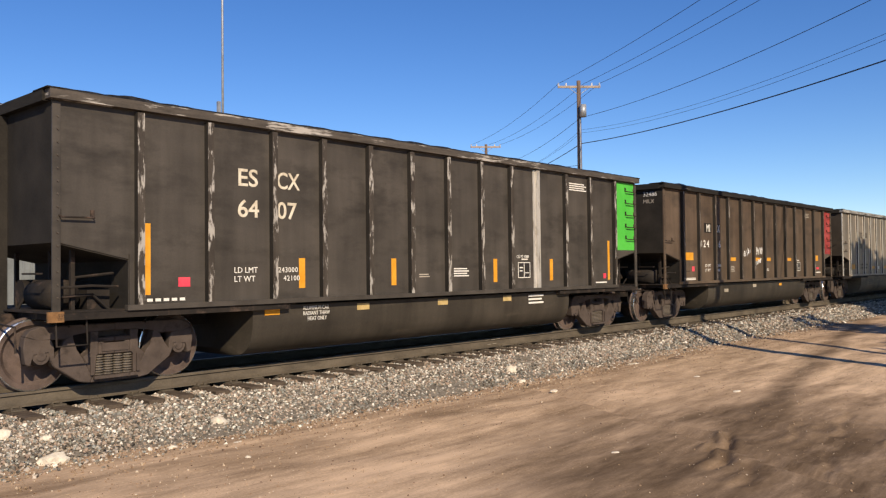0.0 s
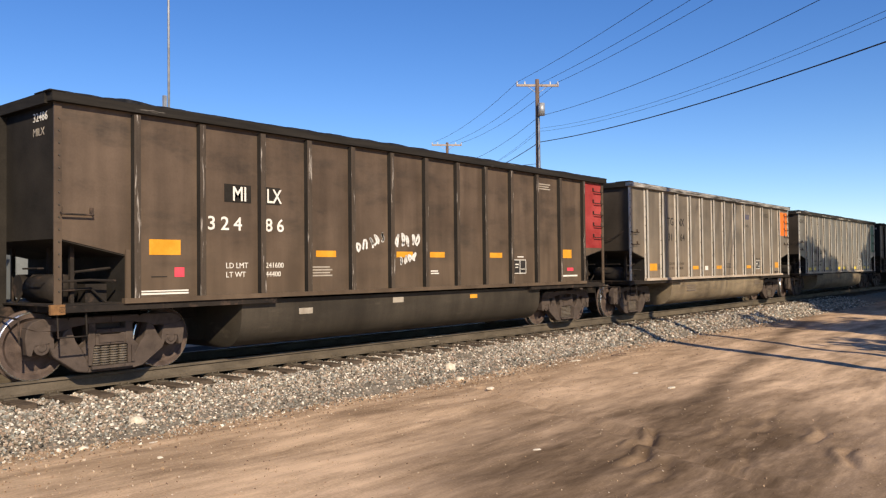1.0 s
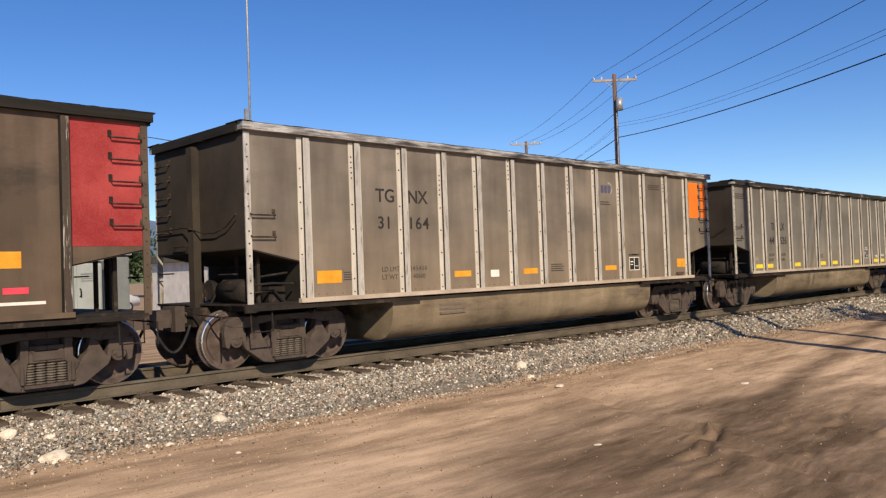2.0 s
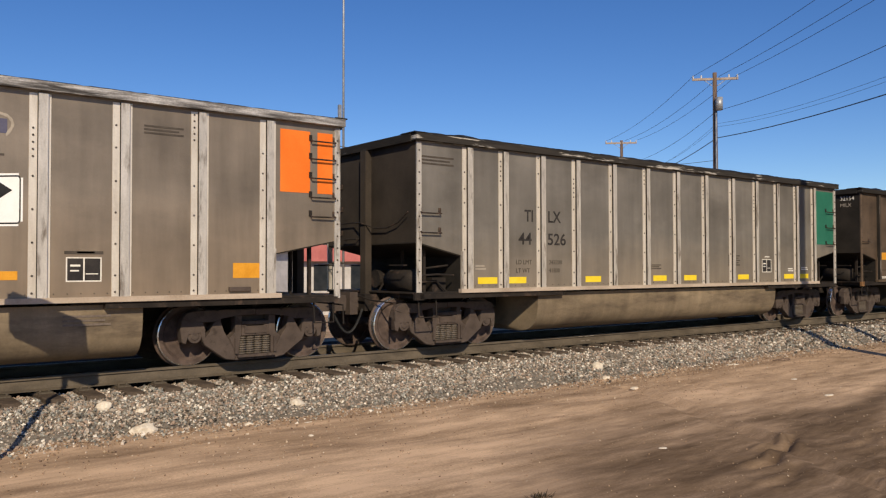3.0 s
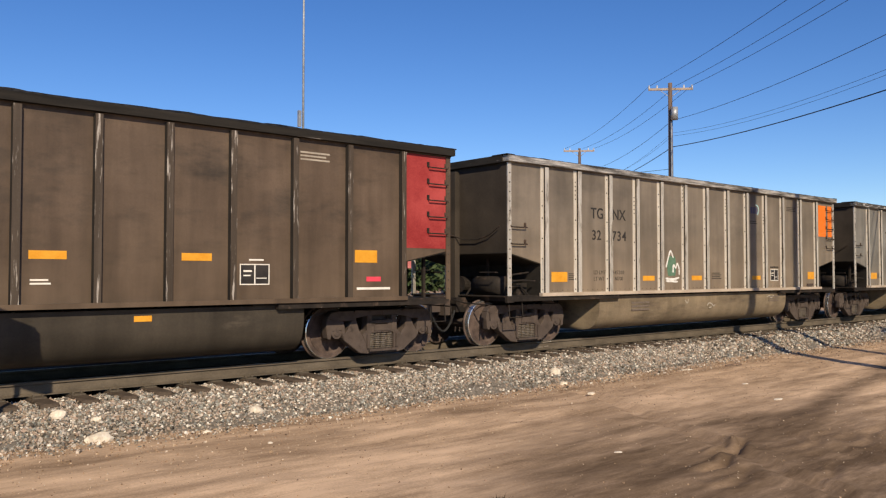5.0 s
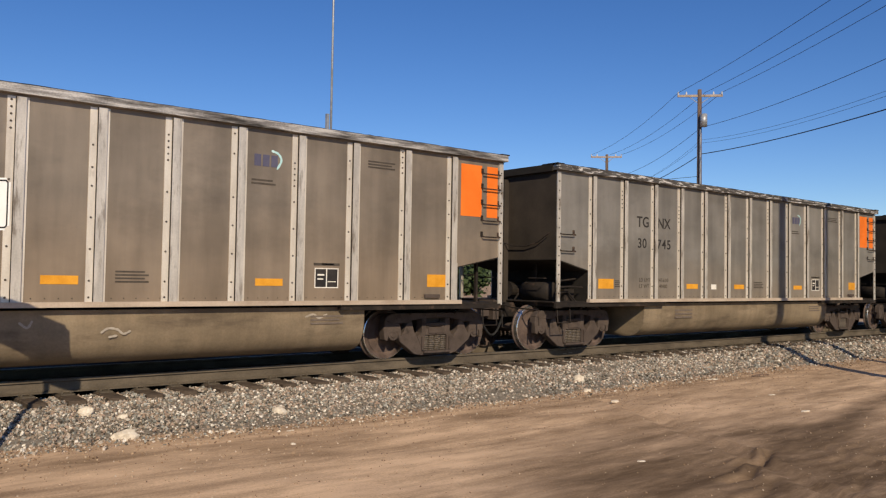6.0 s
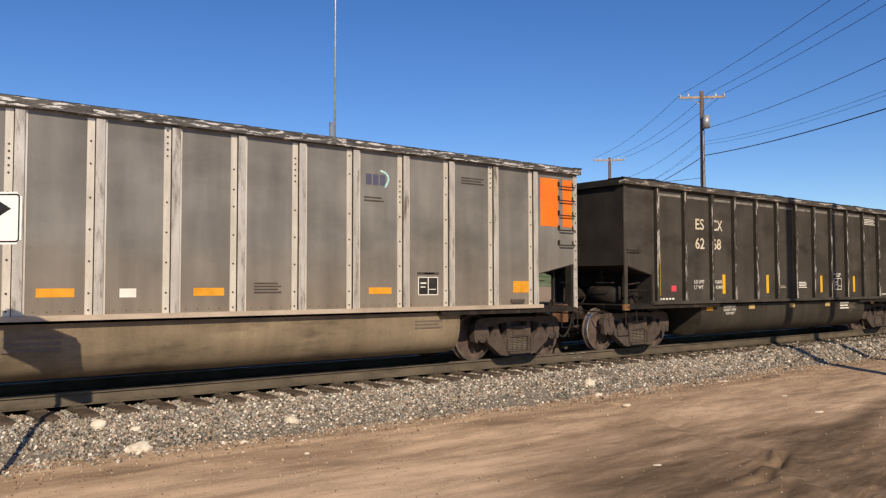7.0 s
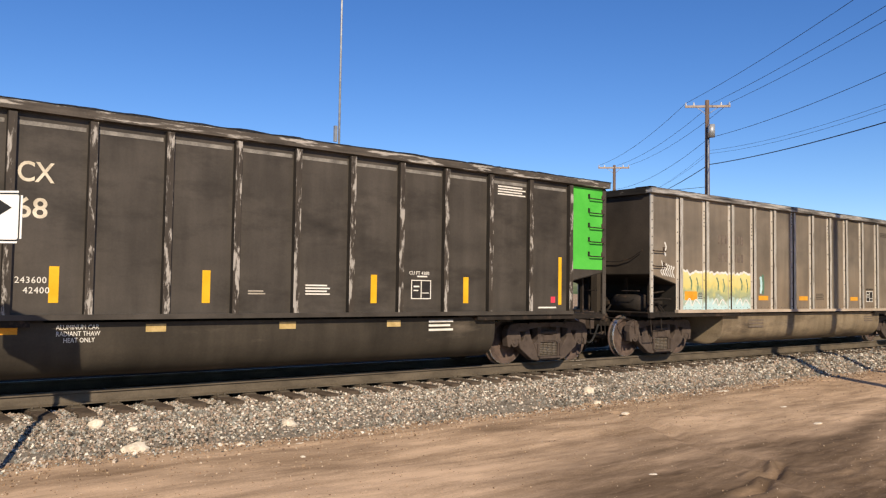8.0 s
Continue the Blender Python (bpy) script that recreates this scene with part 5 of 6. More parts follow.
def graffiti(car, xa, xb):
    """A wide sprayed piece across panels and ribs, with a pale ragged outline on top."""
    cuts = [(xa, xb, FACE - 0.003)]
    for r in RIBS_TAN:
        if xa < r < xb:
            cuts[-1:] = [(cuts[-1][0], r - 0.16, FACE - 0.003), (r - 0.155, r - 0.064, FACE - 0.015), (r - 0.054, r + 0.058, FACE - 0.0505), (r + 0.105, xb, FACE - 0.003)]
    for x0, x1, y in cuts:
        for name, mat, lift in (("spray_paint", "spray_mix", 0.0), ("spray_outline", "spray_white", 0.001)):
            bm = bmesh.new()
            n = max(2, int((x1 - x0) / 0.025))
            rows = []
            for i in range(n + 1):
                x = x0 + (x1 - x0) * i / n
                top = 1.96 + 0.09 * noise.noise(Vector((x * 3.1, 0, 4))) + 0.05 * noise.noise(Vector((x * 9, 0, 1)))
                low = 1.085 + 0.02 * noise.noise(Vector((x * 6, 3, 1)))
                lo, hi = (low, top) if lift == 0 else (top - 0.02, top + 0.035 + 0.02 * noise.noise(Vector((x * 12, 0, 9))))
                rows.append([bm.verts.new((x, 0, lo)), bm.verts.new((x, 0, hi))])
            for a, b in zip(rows, rows[1:]):
                bm.faces.new((a[0], a[1], b[1], b[0]))
            part(name, bm, M[mat], car).location.y = y - lift * 0.6


cars = [
    black_car(1, "64", "07", ("243000", "42100")),
    brown_car(2, "324", "86", ("32486", "MILX")),
    tan_car(3, "31", "164", ("245400", "40600"), 1),
    silver_car(4),
    brown_car(5, "321", "54", ("32154", "MILX")),
    tan_car(6, "32", "734", ("245200", "40700"), 2),
    tan_car(7, "30", "745", ("245600", "40400"), 2),
    black_car(8, "62", "68", ("243600", "42400"), "yellow_amber"),
    tan_car(9, "", "", (), 0),
]

for o in cars[6].children:
    for kind, mat in (("top_chord", "scratched_chord"), ("side_panel", "grey_side")):
        if o.name.startswith(kind):
            o.data = o.data.copy()
            o.data.materials[0] = M[mat]
for o in list(cars[0].children):
    if o.name.startswith("rib") and o.location.y < 0 and abs(o.location.x - 11.12) < 0.05:
        o.data = shared("rib", rib_shape, "tan_rib", True)

scrawl(cars[1], "spray_white", "mmmmm", 6.3, 1.72, 0.75, 0.2, 0.05)
scrawl(cars[1], "spray_white", "mmmmm", 7.3, 1.85, 0.75, 0.25, 0.0)
scrawl(cars[1], "spray_white", "mmmm", 7.42, 1.5, 0.5, 0.16, 0.03)
blob(cars[5], "spray_green", 6.36, 6.72, 1.42, 1.9, 3)
for pts in ([(6.3, 1.62), (6.42, 1.9), (6.5, 2.02), (6.62, 1.86)], [(6.28, 1.36), (6.6, 1.34), (6.86, 1.38)], [(6.3, 1.3), (6.8, 1.28)],
            [(6.6, 1.5), (6.62, 1.68), (6.72, 1.62), (6.78, 1.72), (6.86, 1.6), (6.86, 1.44)]):
    stroke(cars[5], "spray_white", pts, 0.05)
for a, b in zip(RIBS, RIBS[1:]):
    decal(cars[7], "worn_strip", "worn_grey", a + 0.08, b - 0.08, TOP - 0.29, TOP - 0.235)
for pts in ([(8.2, 0.66), (8.3, 0.72), (8.42, 0.7), (8.5, 0.64), (8.6, 0.68)], [(8.3, 0.6), (8.42, 0.62)], [(11.3, 0.82), (11.45, 0.86), (11.55, 0.8), (11.7, 0.86)], [(7.2, 0.82), (7.3, 0.75), (7.36, 0.84)]):
    stroke(cars[5], "faded", pts, 0.03, "scribble", -1.441)
decal(cars[6], "white_placard", "white", 6.4, 6.62, 1.3, 1.42)
decal(cars[2], "white_placard", "white", 6.4, 6.65, 1.28, 1.42)
graffiti(cars[8], 2.1, 5.03)
for x, w in ((2.2, 0.6), (3.3, 0.6), (4.34, 0.6)):
    stroke(cars[8], "spray_white", [(x, 1.2), (x + w * 0.3, 1.34), (x + w * 0.45, 1.18), (x + w * 0.7, 1.32), (x + w, 1.2)], 0.03)
    stroke(cars[8], "spray_green", [(x + w * 0.3, 1.86), (x + w * 0.42, 1.72), (x + w * 0.4, 1.55)], 0.05)
    stroke(cars[8], "spray_green", [(x + w * 0.75, 1.84), (x + w * 0.85, 1.66), (x + w * 0.8, 1.5)], 0.04)
stroke(cars[8], "spray_cyan", [(5.46, 1.92), (5.5, 1.7), (5.46, 1.48)], 0.1)
stroke(cars[8], "spray_green", [(5.56, 1.98), (5.6, 1.75), (5.58, 1.45)], 0.09)
for i in range(6):
    x = 1.3 + 0.085 * i
    stroke(cars[8], "spray_white", [(x, 2.2 - 0.03 * i), (x + 0.05, 2.05), (x - 0.02, 1.95), (x + 0.06, 1.86 - 0.01 * i)], 0.03)
stroke(cars[8], "spray_white", [(1.42, 2.62), (1.47, 2.5), (1.42, 2.4), (1.46, 2.3)], 0.045)


# ---- poles, wires, sign ----
def utility_pole(x, y, top, arm_a, arm_b, label):
    """A wooden pole; the crossarm runs between two points."""
    pole = tagged(new("utility_pole"), label, "utility pole", "wooden utility poles along the wires")
    part("pole", make(rod, (x, y, GROUND - 0.3), (x, y, top), 0.19, 0.13, 14), M["pole_wood"], pole, smooth=True)
    a, b = Vector(arm_a), Vector(arm_b)
    d = (b - a).normalized()
    s = Vector((-d.y, d.x, 0)) * 0.06
    bm = bmesh.new()
    q = [p + k * s + Vector((0, 0, h)) for p in (a, b) for k in (-1, 1) for h in (-0.07, 0.07)]
    v = [bm.verts.new(c) for c in q]
    for f in ((0, 1, 3, 2), (4, 6, 7, 5), (0, 4, 5, 1), (2, 3, 7, 6), (0, 2, 6, 4), (1, 5, 7, 3)):
        bm.faces.new([v[i] for i in f])
    part("crossarm", bm, M["arm_wood"], pole)
    mid = (a + b) / 2
    for e in (0.3, -0.3):
        part("brace", make(rod, mid + d * e * 2.2 - Vector((0, 0, 0.05)), Vector((x, y, mid.z - 0.55)), 0.022, 0.022, 6), M["galv"], pole)
    for f in (0.02, 0.2, 0.8, 0.98):
        p = a.lerp(b, f)
        part("insulator", make(rod, p + Vector((0, 0, 0.07)), p + Vector((0, 0, 0.26)), 0.06, 0.04, 8), M["porcelain"], pole)
    return pole


def wire(points_sag, r, label="dark overhead wire"):
    (a, b, sag) = points_sag
    a, b = Vector(a), Vector(b)
    pts = []
    for i in range(49):
        k = i / 48
        pts.append(a.lerp(b, k) - Vector((0, 0, 4 * sag * k * (1 - k))))
    ob = part("overhead_wire", make(tube, pts, r, 5), M["wire"], None, label)
    tagged(ob, label, "wire", "overhead wires between the poles")


ARM1 = ((44.17, 30.47, 13.4), (45.75, 28.2, 13.3))
ARM2 = ((57.75, 49.3, 12.93), (59.5, 47.1, 12.88))
p1 = utility_pole(44.95, 29.35, 13.75, *ARM1, "weathered wooden utility pole with crossarm and transformer can")
part("transformer", make(rod, (44.8, 28.95, 11.3), (44.8, 28.95, 12.1), 0.22, 0.22, 14), M["galv"], p1, "grey transformer can", True)
part("conduit", make(rod, (44.75, 29.15, 6), (44.75, 29.15, 11.2), 0.05, 0.05, 8), M["galv"], p1)
utility_pole(58.7, 48.2, 13.15, *ARM2, "distant wooden utility pole with crossarm")
NEAR = ((5.18, -21.32, 15.86), (6.79, -23.48, 15.92))
utility_pole(5.98, -22.40, 16.3, *NEAR, "wooden utility pole at the edge of the dirt lot")


def plain_pole(x, y, top, r):
    pole = tagged(new("light_pole"), "plain tall wooden pole beside the dirt lot", "pole", "plain poles beside the lot")
    part("pole", make(rod, (x, y, GROUND - 0.3), (x, y, top), r, r * 0.75, 14), M["pole_wood"], pole, smooth=True)
    part("cap", make(rod, (x, y, top), (x, y, top + 0.05), r * 0.8, r * 0.5, 14), M["galv"], pole)


plain_pole(16.25, 1.5, 12.5, 0.2)
plain_pole(18.55, 1.2, 12.5, 0.17)
UP = Vector((0, 0, 0.22))
for f in (0.02, 0.62, 0.98):
    a, b, c = [Vector(q[0]).lerp(Vector(q[1]), f) + UP for q in (ARM1, ARM2, NEAR)]
    wire((a, b, 0.5), 0.013, "thin dark overhead power wire")
    wire((a, c, 1.536), 0.013, "thin dark overhead power wire")
for z1, z2, z3, sag, r in ((11.3, 10.9, 14.12, 0.9, 0.014), (9.6, 9.2, 9.89, 0.66, 0.026), (10.3, 10.0, 13.08, 1.1, 0.008), (10.5, 9.8, 13.28, 1.1, 0.008)):
    wire(((44.9, 29.2, z1), (58.7, 48.15, z2), sag * 0.7), r, "dark sagging overhead cable")
    wire(((44.9, 29.2, z1), (6.02, -22.32, z3), sag * 2.56), r, "dark sagging overhead cable")


# antenna mast behind the train
mast = tagged(new("antenna_mast"), "tall thin grey steel mast behind the train", "mast")
part("mast_tube", make(rod, (14.5, 23.77, GROUND - 0.2), (14.5, 23.77, 22.5), 0.045, 0.03, 10), M["galv"], mast, smooth=True)
part("mast_box", make(box, 14.3, 14.4, 23.72, 23.82, 6.5, 7.05), M["galv"], mast)


# one-way arrow sign on a post
def road_sign(x, y, turn, z0, z1, w):
    """The plate's right edge stands at x, y."""
    sign = tagged(new("road_sign"), "white rectangular road sign with black border and arrow", "road sign")
    sign.matrix_basis = pose(x, y, 0, 0, 0, turn)
    post = part("post", make(box, -w / 2 - 0.03, -w / 2 + 0.03, 0.015, 0.055, GROUND - 0.2, z1 - 0.03), M["galv"], sign)
    for z in (z0 + 0.08, z1 - 0.08):
        part("bolt", make(rod, (-w / 2, -0.006, z), (-w / 2, 0.07, z), 0.012, 0.012, 8), M["galv"], post)
    bm = bmesh.new()
    box(bm, -w, 0, 0, 0.004, z0, z1)
    bmesh.ops.bevel(bm, geom=[e for e in bm.edges if abs((e.verts[0].co - e.verts[1].co).normalized().y) > 0.9], offset=0.045, segments=4, affect="EDGES")
    part("plate", bm, M["sign_white"], sign)
    t, g = 0.016, 0.02
    bm = bmesh.new()
    c = 0.04
    outer, inner = [], []
    for cx, cz, a0 in ((-g - c, z1 - g - c, 0), (-w + g + c, z1 - g - c, 90), (-w + g + c, z0 + g + c, 180), (-g - c, z0 + g + c, 270)):
        for i in range(5):
            a = radians(a0 + 22.5 * i)
            outer.append(bm.verts.new((cx + c * math.cos(a), -0.0015, cz + c * math.sin(a))))
            inner.append(bm.verts.new((cx + (c - t) * math.cos(a), -0.0015, cz + (c - t) * math.sin(a))))
    for i in range(len(outer)):
        j = (i + 1) % len(outer)
        bm.faces.new((outer[i], outer[j], inner[j], inner[i]))
    part("border", bm, M["sign_black"], sign)
    bm = bmesh.new()
    zm = z1 - 0.17
    extrude_xz(bm, [(-w + 0.1, zm - 0.03), (-0.25, zm - 0.03), (-0.25, zm - 0.085), (-0.11, zm), (-0.25, zm + 0.085), (-0.25, zm + 0.03), (-w + 0.1, zm + 0.03)], -0.002, -0.0005)
    part("arrow", bm, M["sign_black"], sign)


road_sign(1.793, 8.72, -43, 1.875, 2.403, 0.84)


# ---- trees ----
M["leaf"] = surface("tree_leaves", (0.022, 0.04, 0.014), (0.065, 0.09, 0.032), 2.0, 0.7, 0, 0, 20, world_space=True)
M["bark"] = surface("tree_bark", (0.06, 0.045, 0.035), (0.14, 0.11, 0.085), 4, 0.9, 0, 0.4, 30, (3, 3, 0.6))


def tree(x, y, height, spread, seed, leaves, size):
    rng = random.Random(seed)
    t = tagged(new("tree"), "leafy green tree with a rough brown trunk", "tree", "trees round the lot")
    bm = bmesh.new()
    base = Vector((x, y, GROUND - 0.2))
    fork = base + Vector((0.2, 0.1, height * 0.4))
    rod(bm, base, fork, height * 0.03, height * 0.02, 9)
    tips = []
    for i in range(9):
        a = i * 2.4 + rng.uniform(-0.3, 0.3)
        tip = fork + Vector((math.cos(a) * spread * rng.uniform(0.4, 0.85), math.sin(a) * spread * rng.uniform(0.4, 0.85), height * rng.uniform(0.12, 0.55)))
        mid = fork.lerp(tip, 0.5) + Vector((0, 0, height * 0.04))
        rod(bm, fork, mid, height * 0.013, height * 0.008, 7)
        rod(bm, mid, tip, height * 0.008, height * 0.003, 6)
        tips += [tip, mid]
    part("trunk", bm, M["bark"], t)
    verts, faces = [], []
    for i in range(leaves):
        c = rng.choice(tips) + Vector((rng.uniform(-1.5, 1.5), rng.uniform(-1.5, 1.5), rng.uniform(-1.2, 1.2))) * spread * 0.28
        u = Vector((rng.gauss(0, 1), rng.gauss(0, 1), rng.gauss(0, 1))).normalized() * size * rng.uniform(0.6, 1.3)
        w = u.orthogonal().normalized() * size * 0.55
        k = len(verts)
        verts += [c - u, c + w, c + u, c - w]
        faces.append((k, k + 1, k + 2, k + 3))
    me = bpy.data.meshes.new("crown")
    me.from_pydata([tuple(v) for v in verts], [], faces)
    me.materials.append(M["leaf"])
    part("crown", me, None, t)


for i, (x, y, h, w, n, leaf) in enumerate(((34.4, -1.6, 9.6, 3.2, 12000, 0.4), (37.6, -1.8, 9.8, 3.2, 12000, 0.4), (41.0, -1.5, 9.6, 3.2, 12000, 0.4), (44.4, -1.7, 9.8, 3.2, 12000, 0.4),
                                           (49.4, 0.0, 14.0, 4.6, 18000, 0.45), (54.4, 0.6, 14.5, 4.6, 18000, 0.45), (60.0, 0.0, 14.0, 4.6, 18000, 0.45), (65.5, 0.0, 14.0, 4.6, 18000, 0.45),
                                           (18.4, -6.6, 9.4, 2.9, 3400, 0.3), (23.5, -5.0, 8.8, 3.2, 4800, 0.3))):
    tree(x, y, h, w, 40 + i, n, leaf)
for i, (x, y, h) in enumerate(((14, 92, 8), (20, 88, 9), (25, 96, 8), (31, 90, 9), (38, 95, 10), (9, 96, 8), (48, 92, 9), (58, 98, 9))):
    tree(x, y, h * 0.72, 5.5, 60 + i, 3200, 0.34)
for i, (x, y) in enumerate(((27.5, 35.0), (31.5, 37.0))):
    tree(x, y, 3.4, 2.2, 80 + i, 2600, 0.2)


# ---- beyond the track: hills, buildings, parked cars ----
def hills(name, dist, height, seed, mat, label, a0=-30, a1=80):
    verts, faces = [], []
    n = 160
    for i in range(n + 1):
        a = radians(a0 + (a1 - a0) * i / n)
        h = height * max(0.0, min(1.0, (57 - math.degrees(a)) / 12)) * (0.75 + 0.5 * noise.noise(Vector((i * 0.05, seed, 0))) + 0.12 * noise.noise(Vector((i * 0.3, seed, 1))))
        for k, (d, z) in enumerate(((0.75, -3), (0.9, 0.55), (1.0, 1.0), (1.15, 0.5))):
            verts.append((math.sin(a) * dist * d, math.cos(a) * dist * d, z if z < 0 else h * z * (1 + 0.1 * noise.noise(Vector((i * 0.4, k, seed))))))
    for i in range(n):
        for j in range(3):
            faces.append((i * 4 + j, (i + 1) * 4 + j, (i + 1) * 4 + j + 1, i * 4 + j + 1))
    me = bpy.data.meshes.new(name)
    me.from_pydata(verts, [], faces)
    me.materials.append(mat)
    tagged(new(name, me), label, "hills", kind="structure")


M["far_hill"] = surface("hazy_blue_hill", (0.12, 0.17, 0.25), (0.17, 0.23, 0.32), 0.004, 1.0, 0, 0, 0.02, world_space=True)
M["near_hill"] = surface("scrubby_green_hill", (0.09, 0.13, 0.06), (0.22, 0.24, 0.13), 0.03, 1.0, 0, 0, 0.2, world_space=True)
hills("backdrop_mountain", 3600, 330, 3, M["far_hill"], "hazy blue mountain ridge far behind the track")
hills("backdrop_hill", 700, 24, 8, M["near_hill"], "low scrubby green hill behind the buildings")
M["block"] = surface("orange_brick_wall", (0.42, 0.2, 0.11), (0.55, 0.28, 0.16), 3, 0.9, 0, 0.1, 30)
M["pale"] = surface("pale_metal_cladding", (0.5, 0.48, 0.45), (0.66, 0.63, 0.6), 2, 0.6, 0.1, 0.05, 30)
M["cabinet"] = surface("light_grey_steel_paint", (0.2, 0.215, 0.22), (0.27, 0.29, 0.3), 2, 0.5, 0.2, 0.03, 30)
M["cabinet_white"] = surface("white_steel_paint", (0.34, 0.37, 0.37), (0.42, 0.45, 0.45), 2, 0.5, 0.0, 0.03, 30)
M["red_fascia"] = surface("faded_red_cladding", (0.45, 0.14, 0.13), (0.58, 0.2, 0.18), 2, 0.7, 0.0, 0.05, 30)
M["roofing"] = surface("dark_roofing", (0.05, 0.05, 0.05), (0.1, 0.095, 0.09), 2, 0.9)
M["glass"] = surface("dark_glazing", (0.02, 0.025, 0.03), (0.04, 0.045, 0.05), 2, 0.1)
M["car_white"] = surface("white_car_paint", (0.6, 0.6, 0.6), (0.7, 0.7, 0.7), 2, 0.25, 0, 0, 20)
M["car_blue"] = surface("silver_blue_car_paint", (0.3, 0.36, 0.45), (0.38, 0.44, 0.52), 2, 0.25, 0.3, 0, 20)
M["tyre"] = surface("tyre_rubber", (0.015, 0.015, 0.015), (0.03, 0.03, 0.03), 6, 0.8)


def building(x0, x1, y0, y1, z1, wall, label, bays, fascia="pale"):
    b = tagged(new("building"), label, "building")
    part("wall", make(box, x0, x1, y0, y1, GROUND - 0.2, z1), M[wall], b)
    part("roof", make(box, x0 - 0.3, x1 + 0.3, y0 - 0.3, y1 + 0.3, z1, z1 + 0.3), M["roofing"], b)
    part("fascia", make(box, x0 - 0.33, x1 + 0.33, y0 - 0.34, y0 - 0.305, z1 - 0.45, z1 + 0.25), M[fascia], b)
    step = (x1 - x0) / max(bays, 1)
    for i in range(bays):
        xm = x0 + (i + 0.5) * step
        w = part("window", make(box, xm - step * 0.25, xm + step * 0.25, y0 - 0.05, y0 - 0.004, 0.5, min(z1 - 0.6, 1.9)), M["glass"], b)
        part("frame", make(box, xm - step * 0.28, xm + step * 0.28, y0 - 0.08, y0 - 0.052, 0.4, 0.48), M["pale"], w)


def parked_car(x, y, turn, mat, label):
    car = tagged(new("parked_car"), label, "car", "cars parked behind the track")
    bm = bmesh.new()
    prof = [(-2.2, 0.35), (-2.25, 0.75), (-1.9, 0.92), (-1.2, 0.98), (-0.55, 1.42), (0.75, 1.45), (1.5, 1.02), (2.15, 0.95), (2.25, 0.6), (2.2, 0.35)]
    extrude_xz(bm, prof, -0.85, 0.85)
    bmesh.ops.bevel(bm, geom=bm.edges[:], offset=0.08, segments=2, affect="EDGES")
    part("body", bm, M[mat], car, smooth=True)
    for s in (-0.862, 0.85):
        bm = bmesh.new()
        extrude_xz(bm, [(-1.0, 1.0), (-0.5, 1.36), (0.7, 1.38), (1.3, 1.02)], s, s + 0.012)
        part("side_window", bm, M["glass"], car)
    for wx in (-1.35, 1.35):
        for wy in (-0.8, 0.8):
            w = part("wheel", make(rod, (wx, wy - 0.1, 0.33), (wx, wy + 0.1, 0.33), 0.33, 0.33, 18), M["tyre"], car)
            part("rim", make(rod, (wx, wy - 0.11, 0.33), (wx, wy + 0.11, 0.33), 0.2, 0.2, 14), M["galv"], w)
    car.matrix_basis = pose(x, y, GROUND, 0, 0, turn)


building(15.2, 18.4, 60, 68, 3.0, "block", "low orange brick building with pale fascia", 0)
building(16.6, 24, 30.5, 36, 2.2, "pale", "low pale metal-clad building with red fascia", 4, "red_fascia")
for x, y, turn, mat, label in ((12.2, 53, 4, "car_white", "white sedan parked behind the track"), (16.4, 54, -6, "car_blue", "silver blue sedan parked behind the track"),
                               (21.0, 53, 3, "car_white", "white sedan parked behind the track"), (7.0, 55, 10, "car_white", "white sedan parked behind the track")):
    parked_car(x, y, turn, mat, label)


def signal_cabinet(x0, x1, y0, y1, z1, mat, vents):
    c = tagged(new("signal_cabinet"), "light grey steel signal cabinet with one door beside the track", "cabinet", "signal cabinets beside the track")
    bm = bmesh.new()
    box(bm, x0, x1, y0, y1, GROUND - 0.1, z1)
    bmesh.ops.bevel(bm, geom=bm.edges[:], offset=0.02, segments=2, affect="EDGES")
    part("body", bm, M[mat], c)
    part("roof", make(box, x0 - 0.04, x1 + 0.04, y0 - 0.06, y1 + 0.06, z1 + 0.001, z1 + 0.05), M["galv"], c)
    d = part("door", make(box, x0 + 0.04, x1 - 0.04, y0 - 0.03, y0 - 0.002, GROUND + 0.2, z1 - 0.08), M[mat], c)
    part("handle", make(tube, [(x0 + 0.1, y0 - 0.03, 1.15), (x0 + 0.1, y0 - 0.09, 1.17), (x0 + 0.1, y0 - 0.09, 1.3), (x0 + 0.1, y0 - 0.03, 1.32)], 0.014), M["under"], d)
    for i in range(vents):
        part("vent_slat", make(box, x0 + 0.12, x1 - 0.14, y0 - 0.045, y0 - 0.031, z1 - 0.28 - 0.05 * i, z1 - 0.26 - 0.05 * i), M["galv"], d)


def signal_hut(x0, x1, y0, y1, z1):
    """A tall ribbed steel hut with an arched roof."""
    hut = tagged(new("signal_hut"), "tall ribbed grey steel signal hut with an arched roof", "hut")
    part("body", make(box, x0, x1, y0, y1, GROUND - 0.1, z1), M["cabinet"], hut)
    arch = [(x0 - 0.06, z1 + 0.001)] + [((x0 + x1) / 2 - ((x1 - x0) / 2 + 0.06) * math.cos(radians(15 * i)), z1 + 0.03 + 0.16 * math.sin(radians(15 * i))) for i in range(13)] + [(x1 + 0.06, z1 + 0.001)]
    part("roof", make(extrude_xz, arch, y0 - 0.08, y1 + 0.08), M["galv"], hut)
    for i in range(6):
        x = x0 + 0.06 + (x1 - x0 - 0.12) * i / 5
        part("wall_rib", make(box, x - 0.018, x + 0.018, y0 - 0.025, y0 - 0.001, GROUND, z1 - 0.02), M["cabinet"], hut)


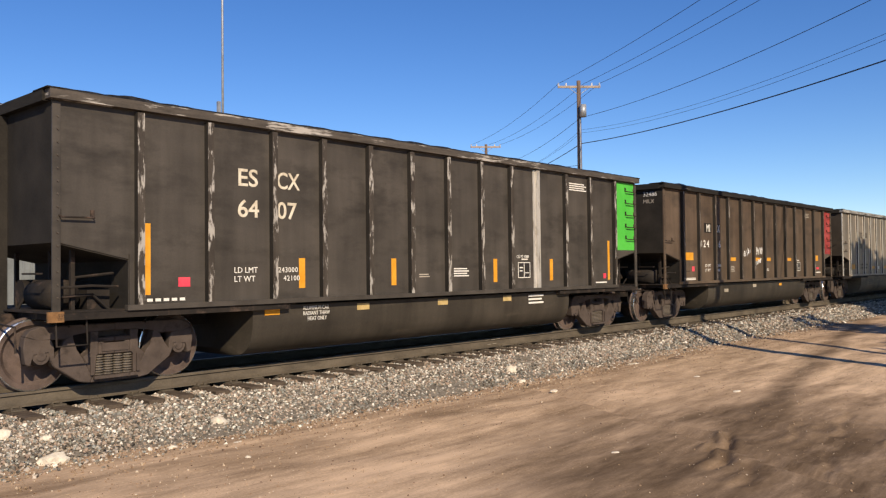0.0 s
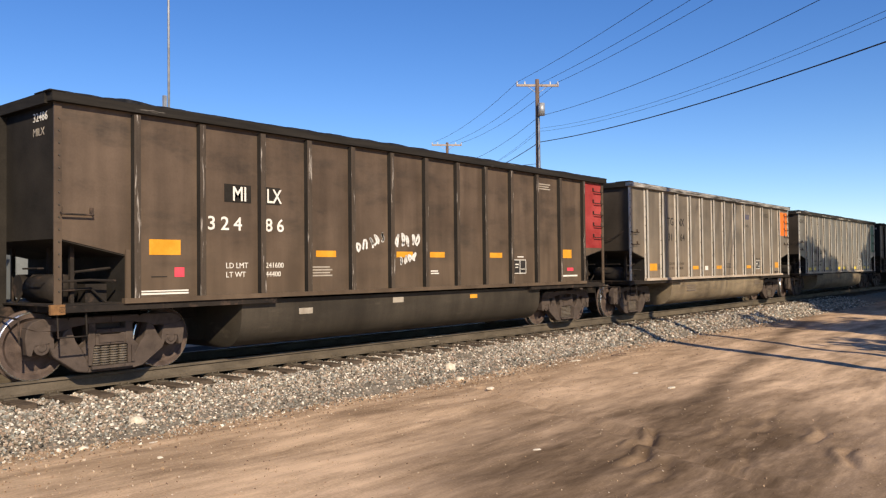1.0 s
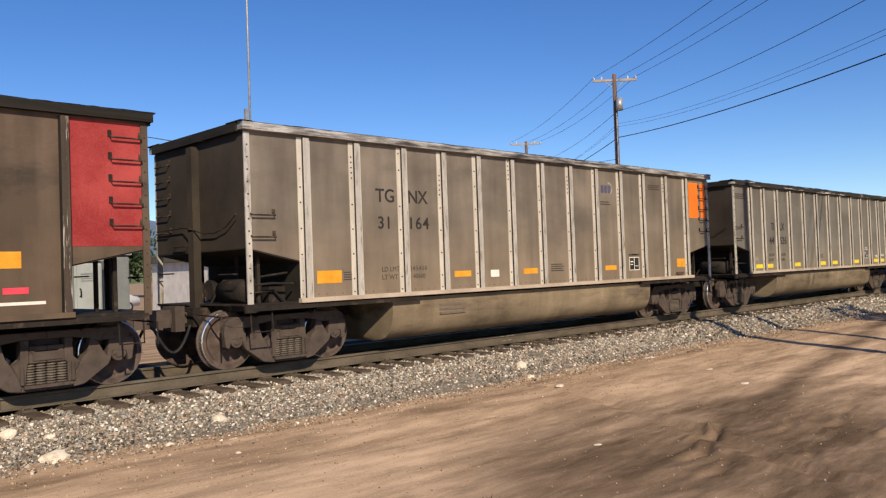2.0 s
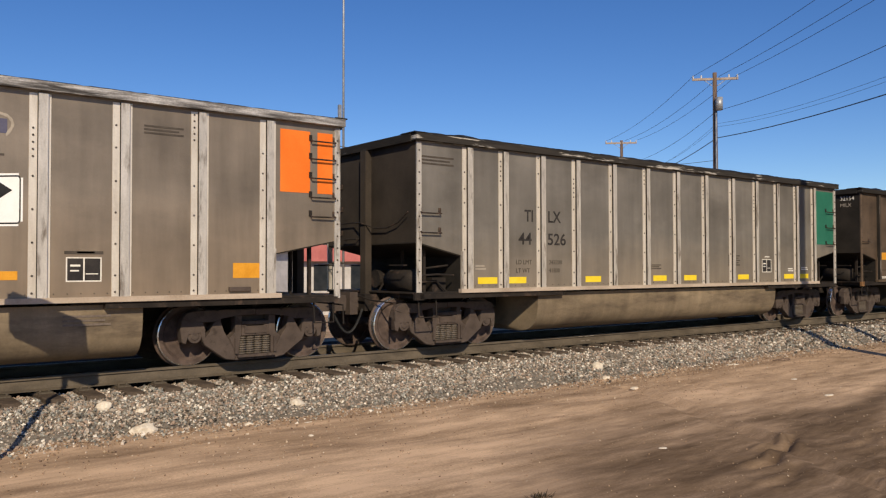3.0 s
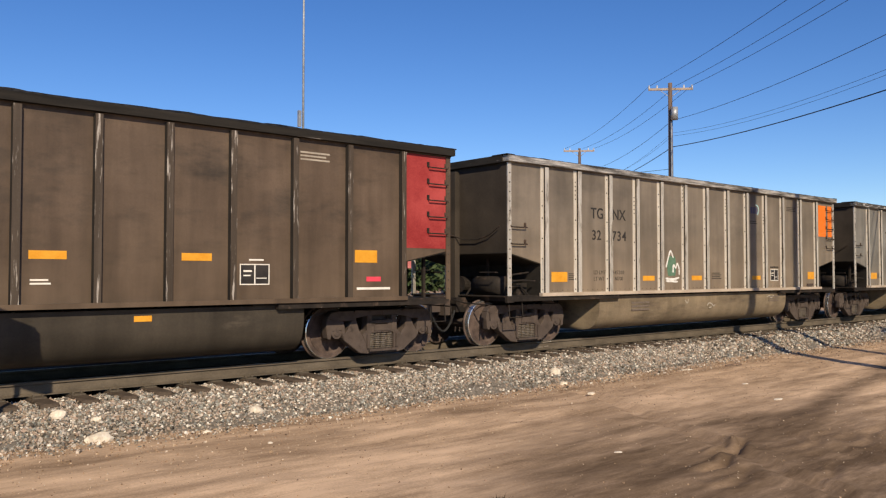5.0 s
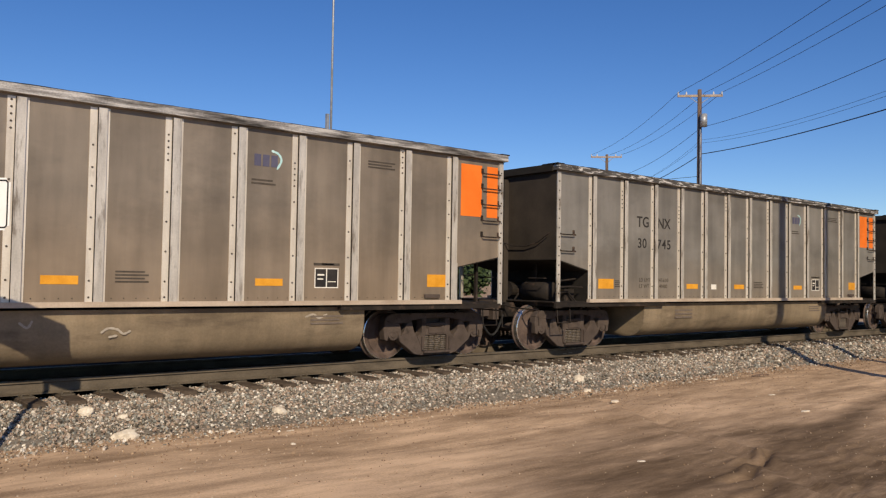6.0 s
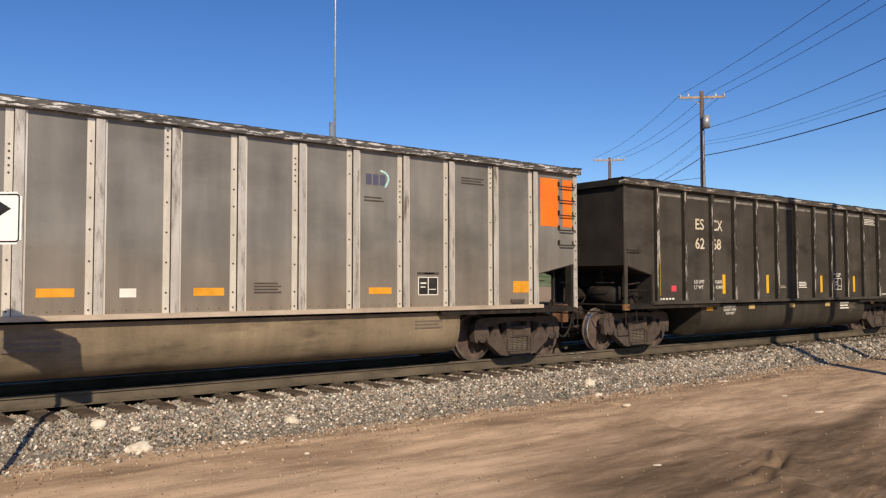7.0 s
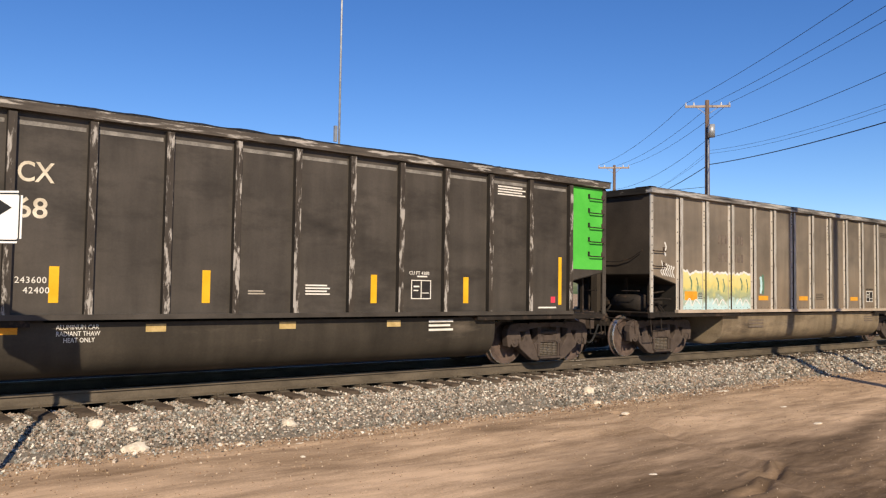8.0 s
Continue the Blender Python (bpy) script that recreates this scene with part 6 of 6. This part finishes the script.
signal_hut(5.76, 6.68, 18.5, 20.2, 2.32)
signal_cabinet(6.77, 7.37, 18.5, 19.2, 1.92, "cabinet_white", 4)
signal_cabinet(7.58, 8.02, 18.55, 19.2, 2.05, "cabinet", 0)


def hazard_marker(x, y, z0, z1, w):
    m = tagged(new("hazard_marker"), "small yellow and black striped hazard plate on a post", "sign")
    part("post", make(rod, (x, y + 0.03, GROUND - 0.2), (x, y + 0.03, z1 - 0.02), 0.02, 0.02, 8), M["galv"], m)
    part("plate", make(box, x - w / 2, x + w / 2, y, y + 0.006, z0, z1), M["yellow"], m)
    k = (z1 - z0) / 4
    for i in range(4):
        za = z0 + i * k
        part("stripe", make(extrude_xz, [(x - w / 2, za + k * 0.5), (x + w / 2, za), (x + w / 2, za + k * 0.5), (x - w / 2, za + k)], y - 0.003, y - 0.001), M["sign_black"], m)


hazard_marker(13.43, 20.0, 1.38, 1.69, 0.15)
brown = tagged(new("utility_pole"), "short reddish brown wooden pole with a wire loop", "utility pole", "wooden utility poles along the wires")
part("pole", make(rod, (7.9, 28.9, GROUND - 0.2), (7.9, 28.9, 7.3), 0.16, 0.13, 12), M["pole_wood"], brown, smooth=True)
part("wire_loop", make(tube, [(7.75 + 0.22 * math.cos(a) - 0.2, 28.8, 7.05 + 0.3 * math.sin(a)) for a in [radians(40 + 26 * i) for i in range(10)]], 0.02), M["wire"], brown)
wire(((7.9, 28.9, 7.1), (-14, 40, 7.6), 0.8), 0.015, "thin dark overhead wire behind the track")
wire(((7.9, 28.9, 7.2), (44.9, 29.3, 8.2), 1.2), 0.015, "thin dark overhead wire behind the track")


# ---- what moves ----
PLACES = [(0, 2.929), (0.5, -4.404), (1, -12.073), (2.5, -33.579), (3, -40.931), (3.5, -48.74), (4, -55.682), (5.5, -77.659), (6, -85.406),
          (6.5, -92.4), (7, -99.651), (7.5, -107.072), (8, -114.911)]


def motions():
    ts, ss = [p[0] for p in PLACES], [p[1] for p in PLACES]
    fine = [i / 30 for i in range(241)]
    for i, car in enumerate(cars):
        walk(car, [(t, pose(s + i * CAR, TRACK_Y, 0)) for t, s in PLACES])
        for ws in [o for o in car.children if o.name.startswith("wheelset")]:
            x = ws.location.x
            walk(ws, [(t, pose(x, 0, WHEEL_R, 0, math.degrees(np.interp(t, ts, ss) / WHEEL_R), 0)) for t in fine])


motions()
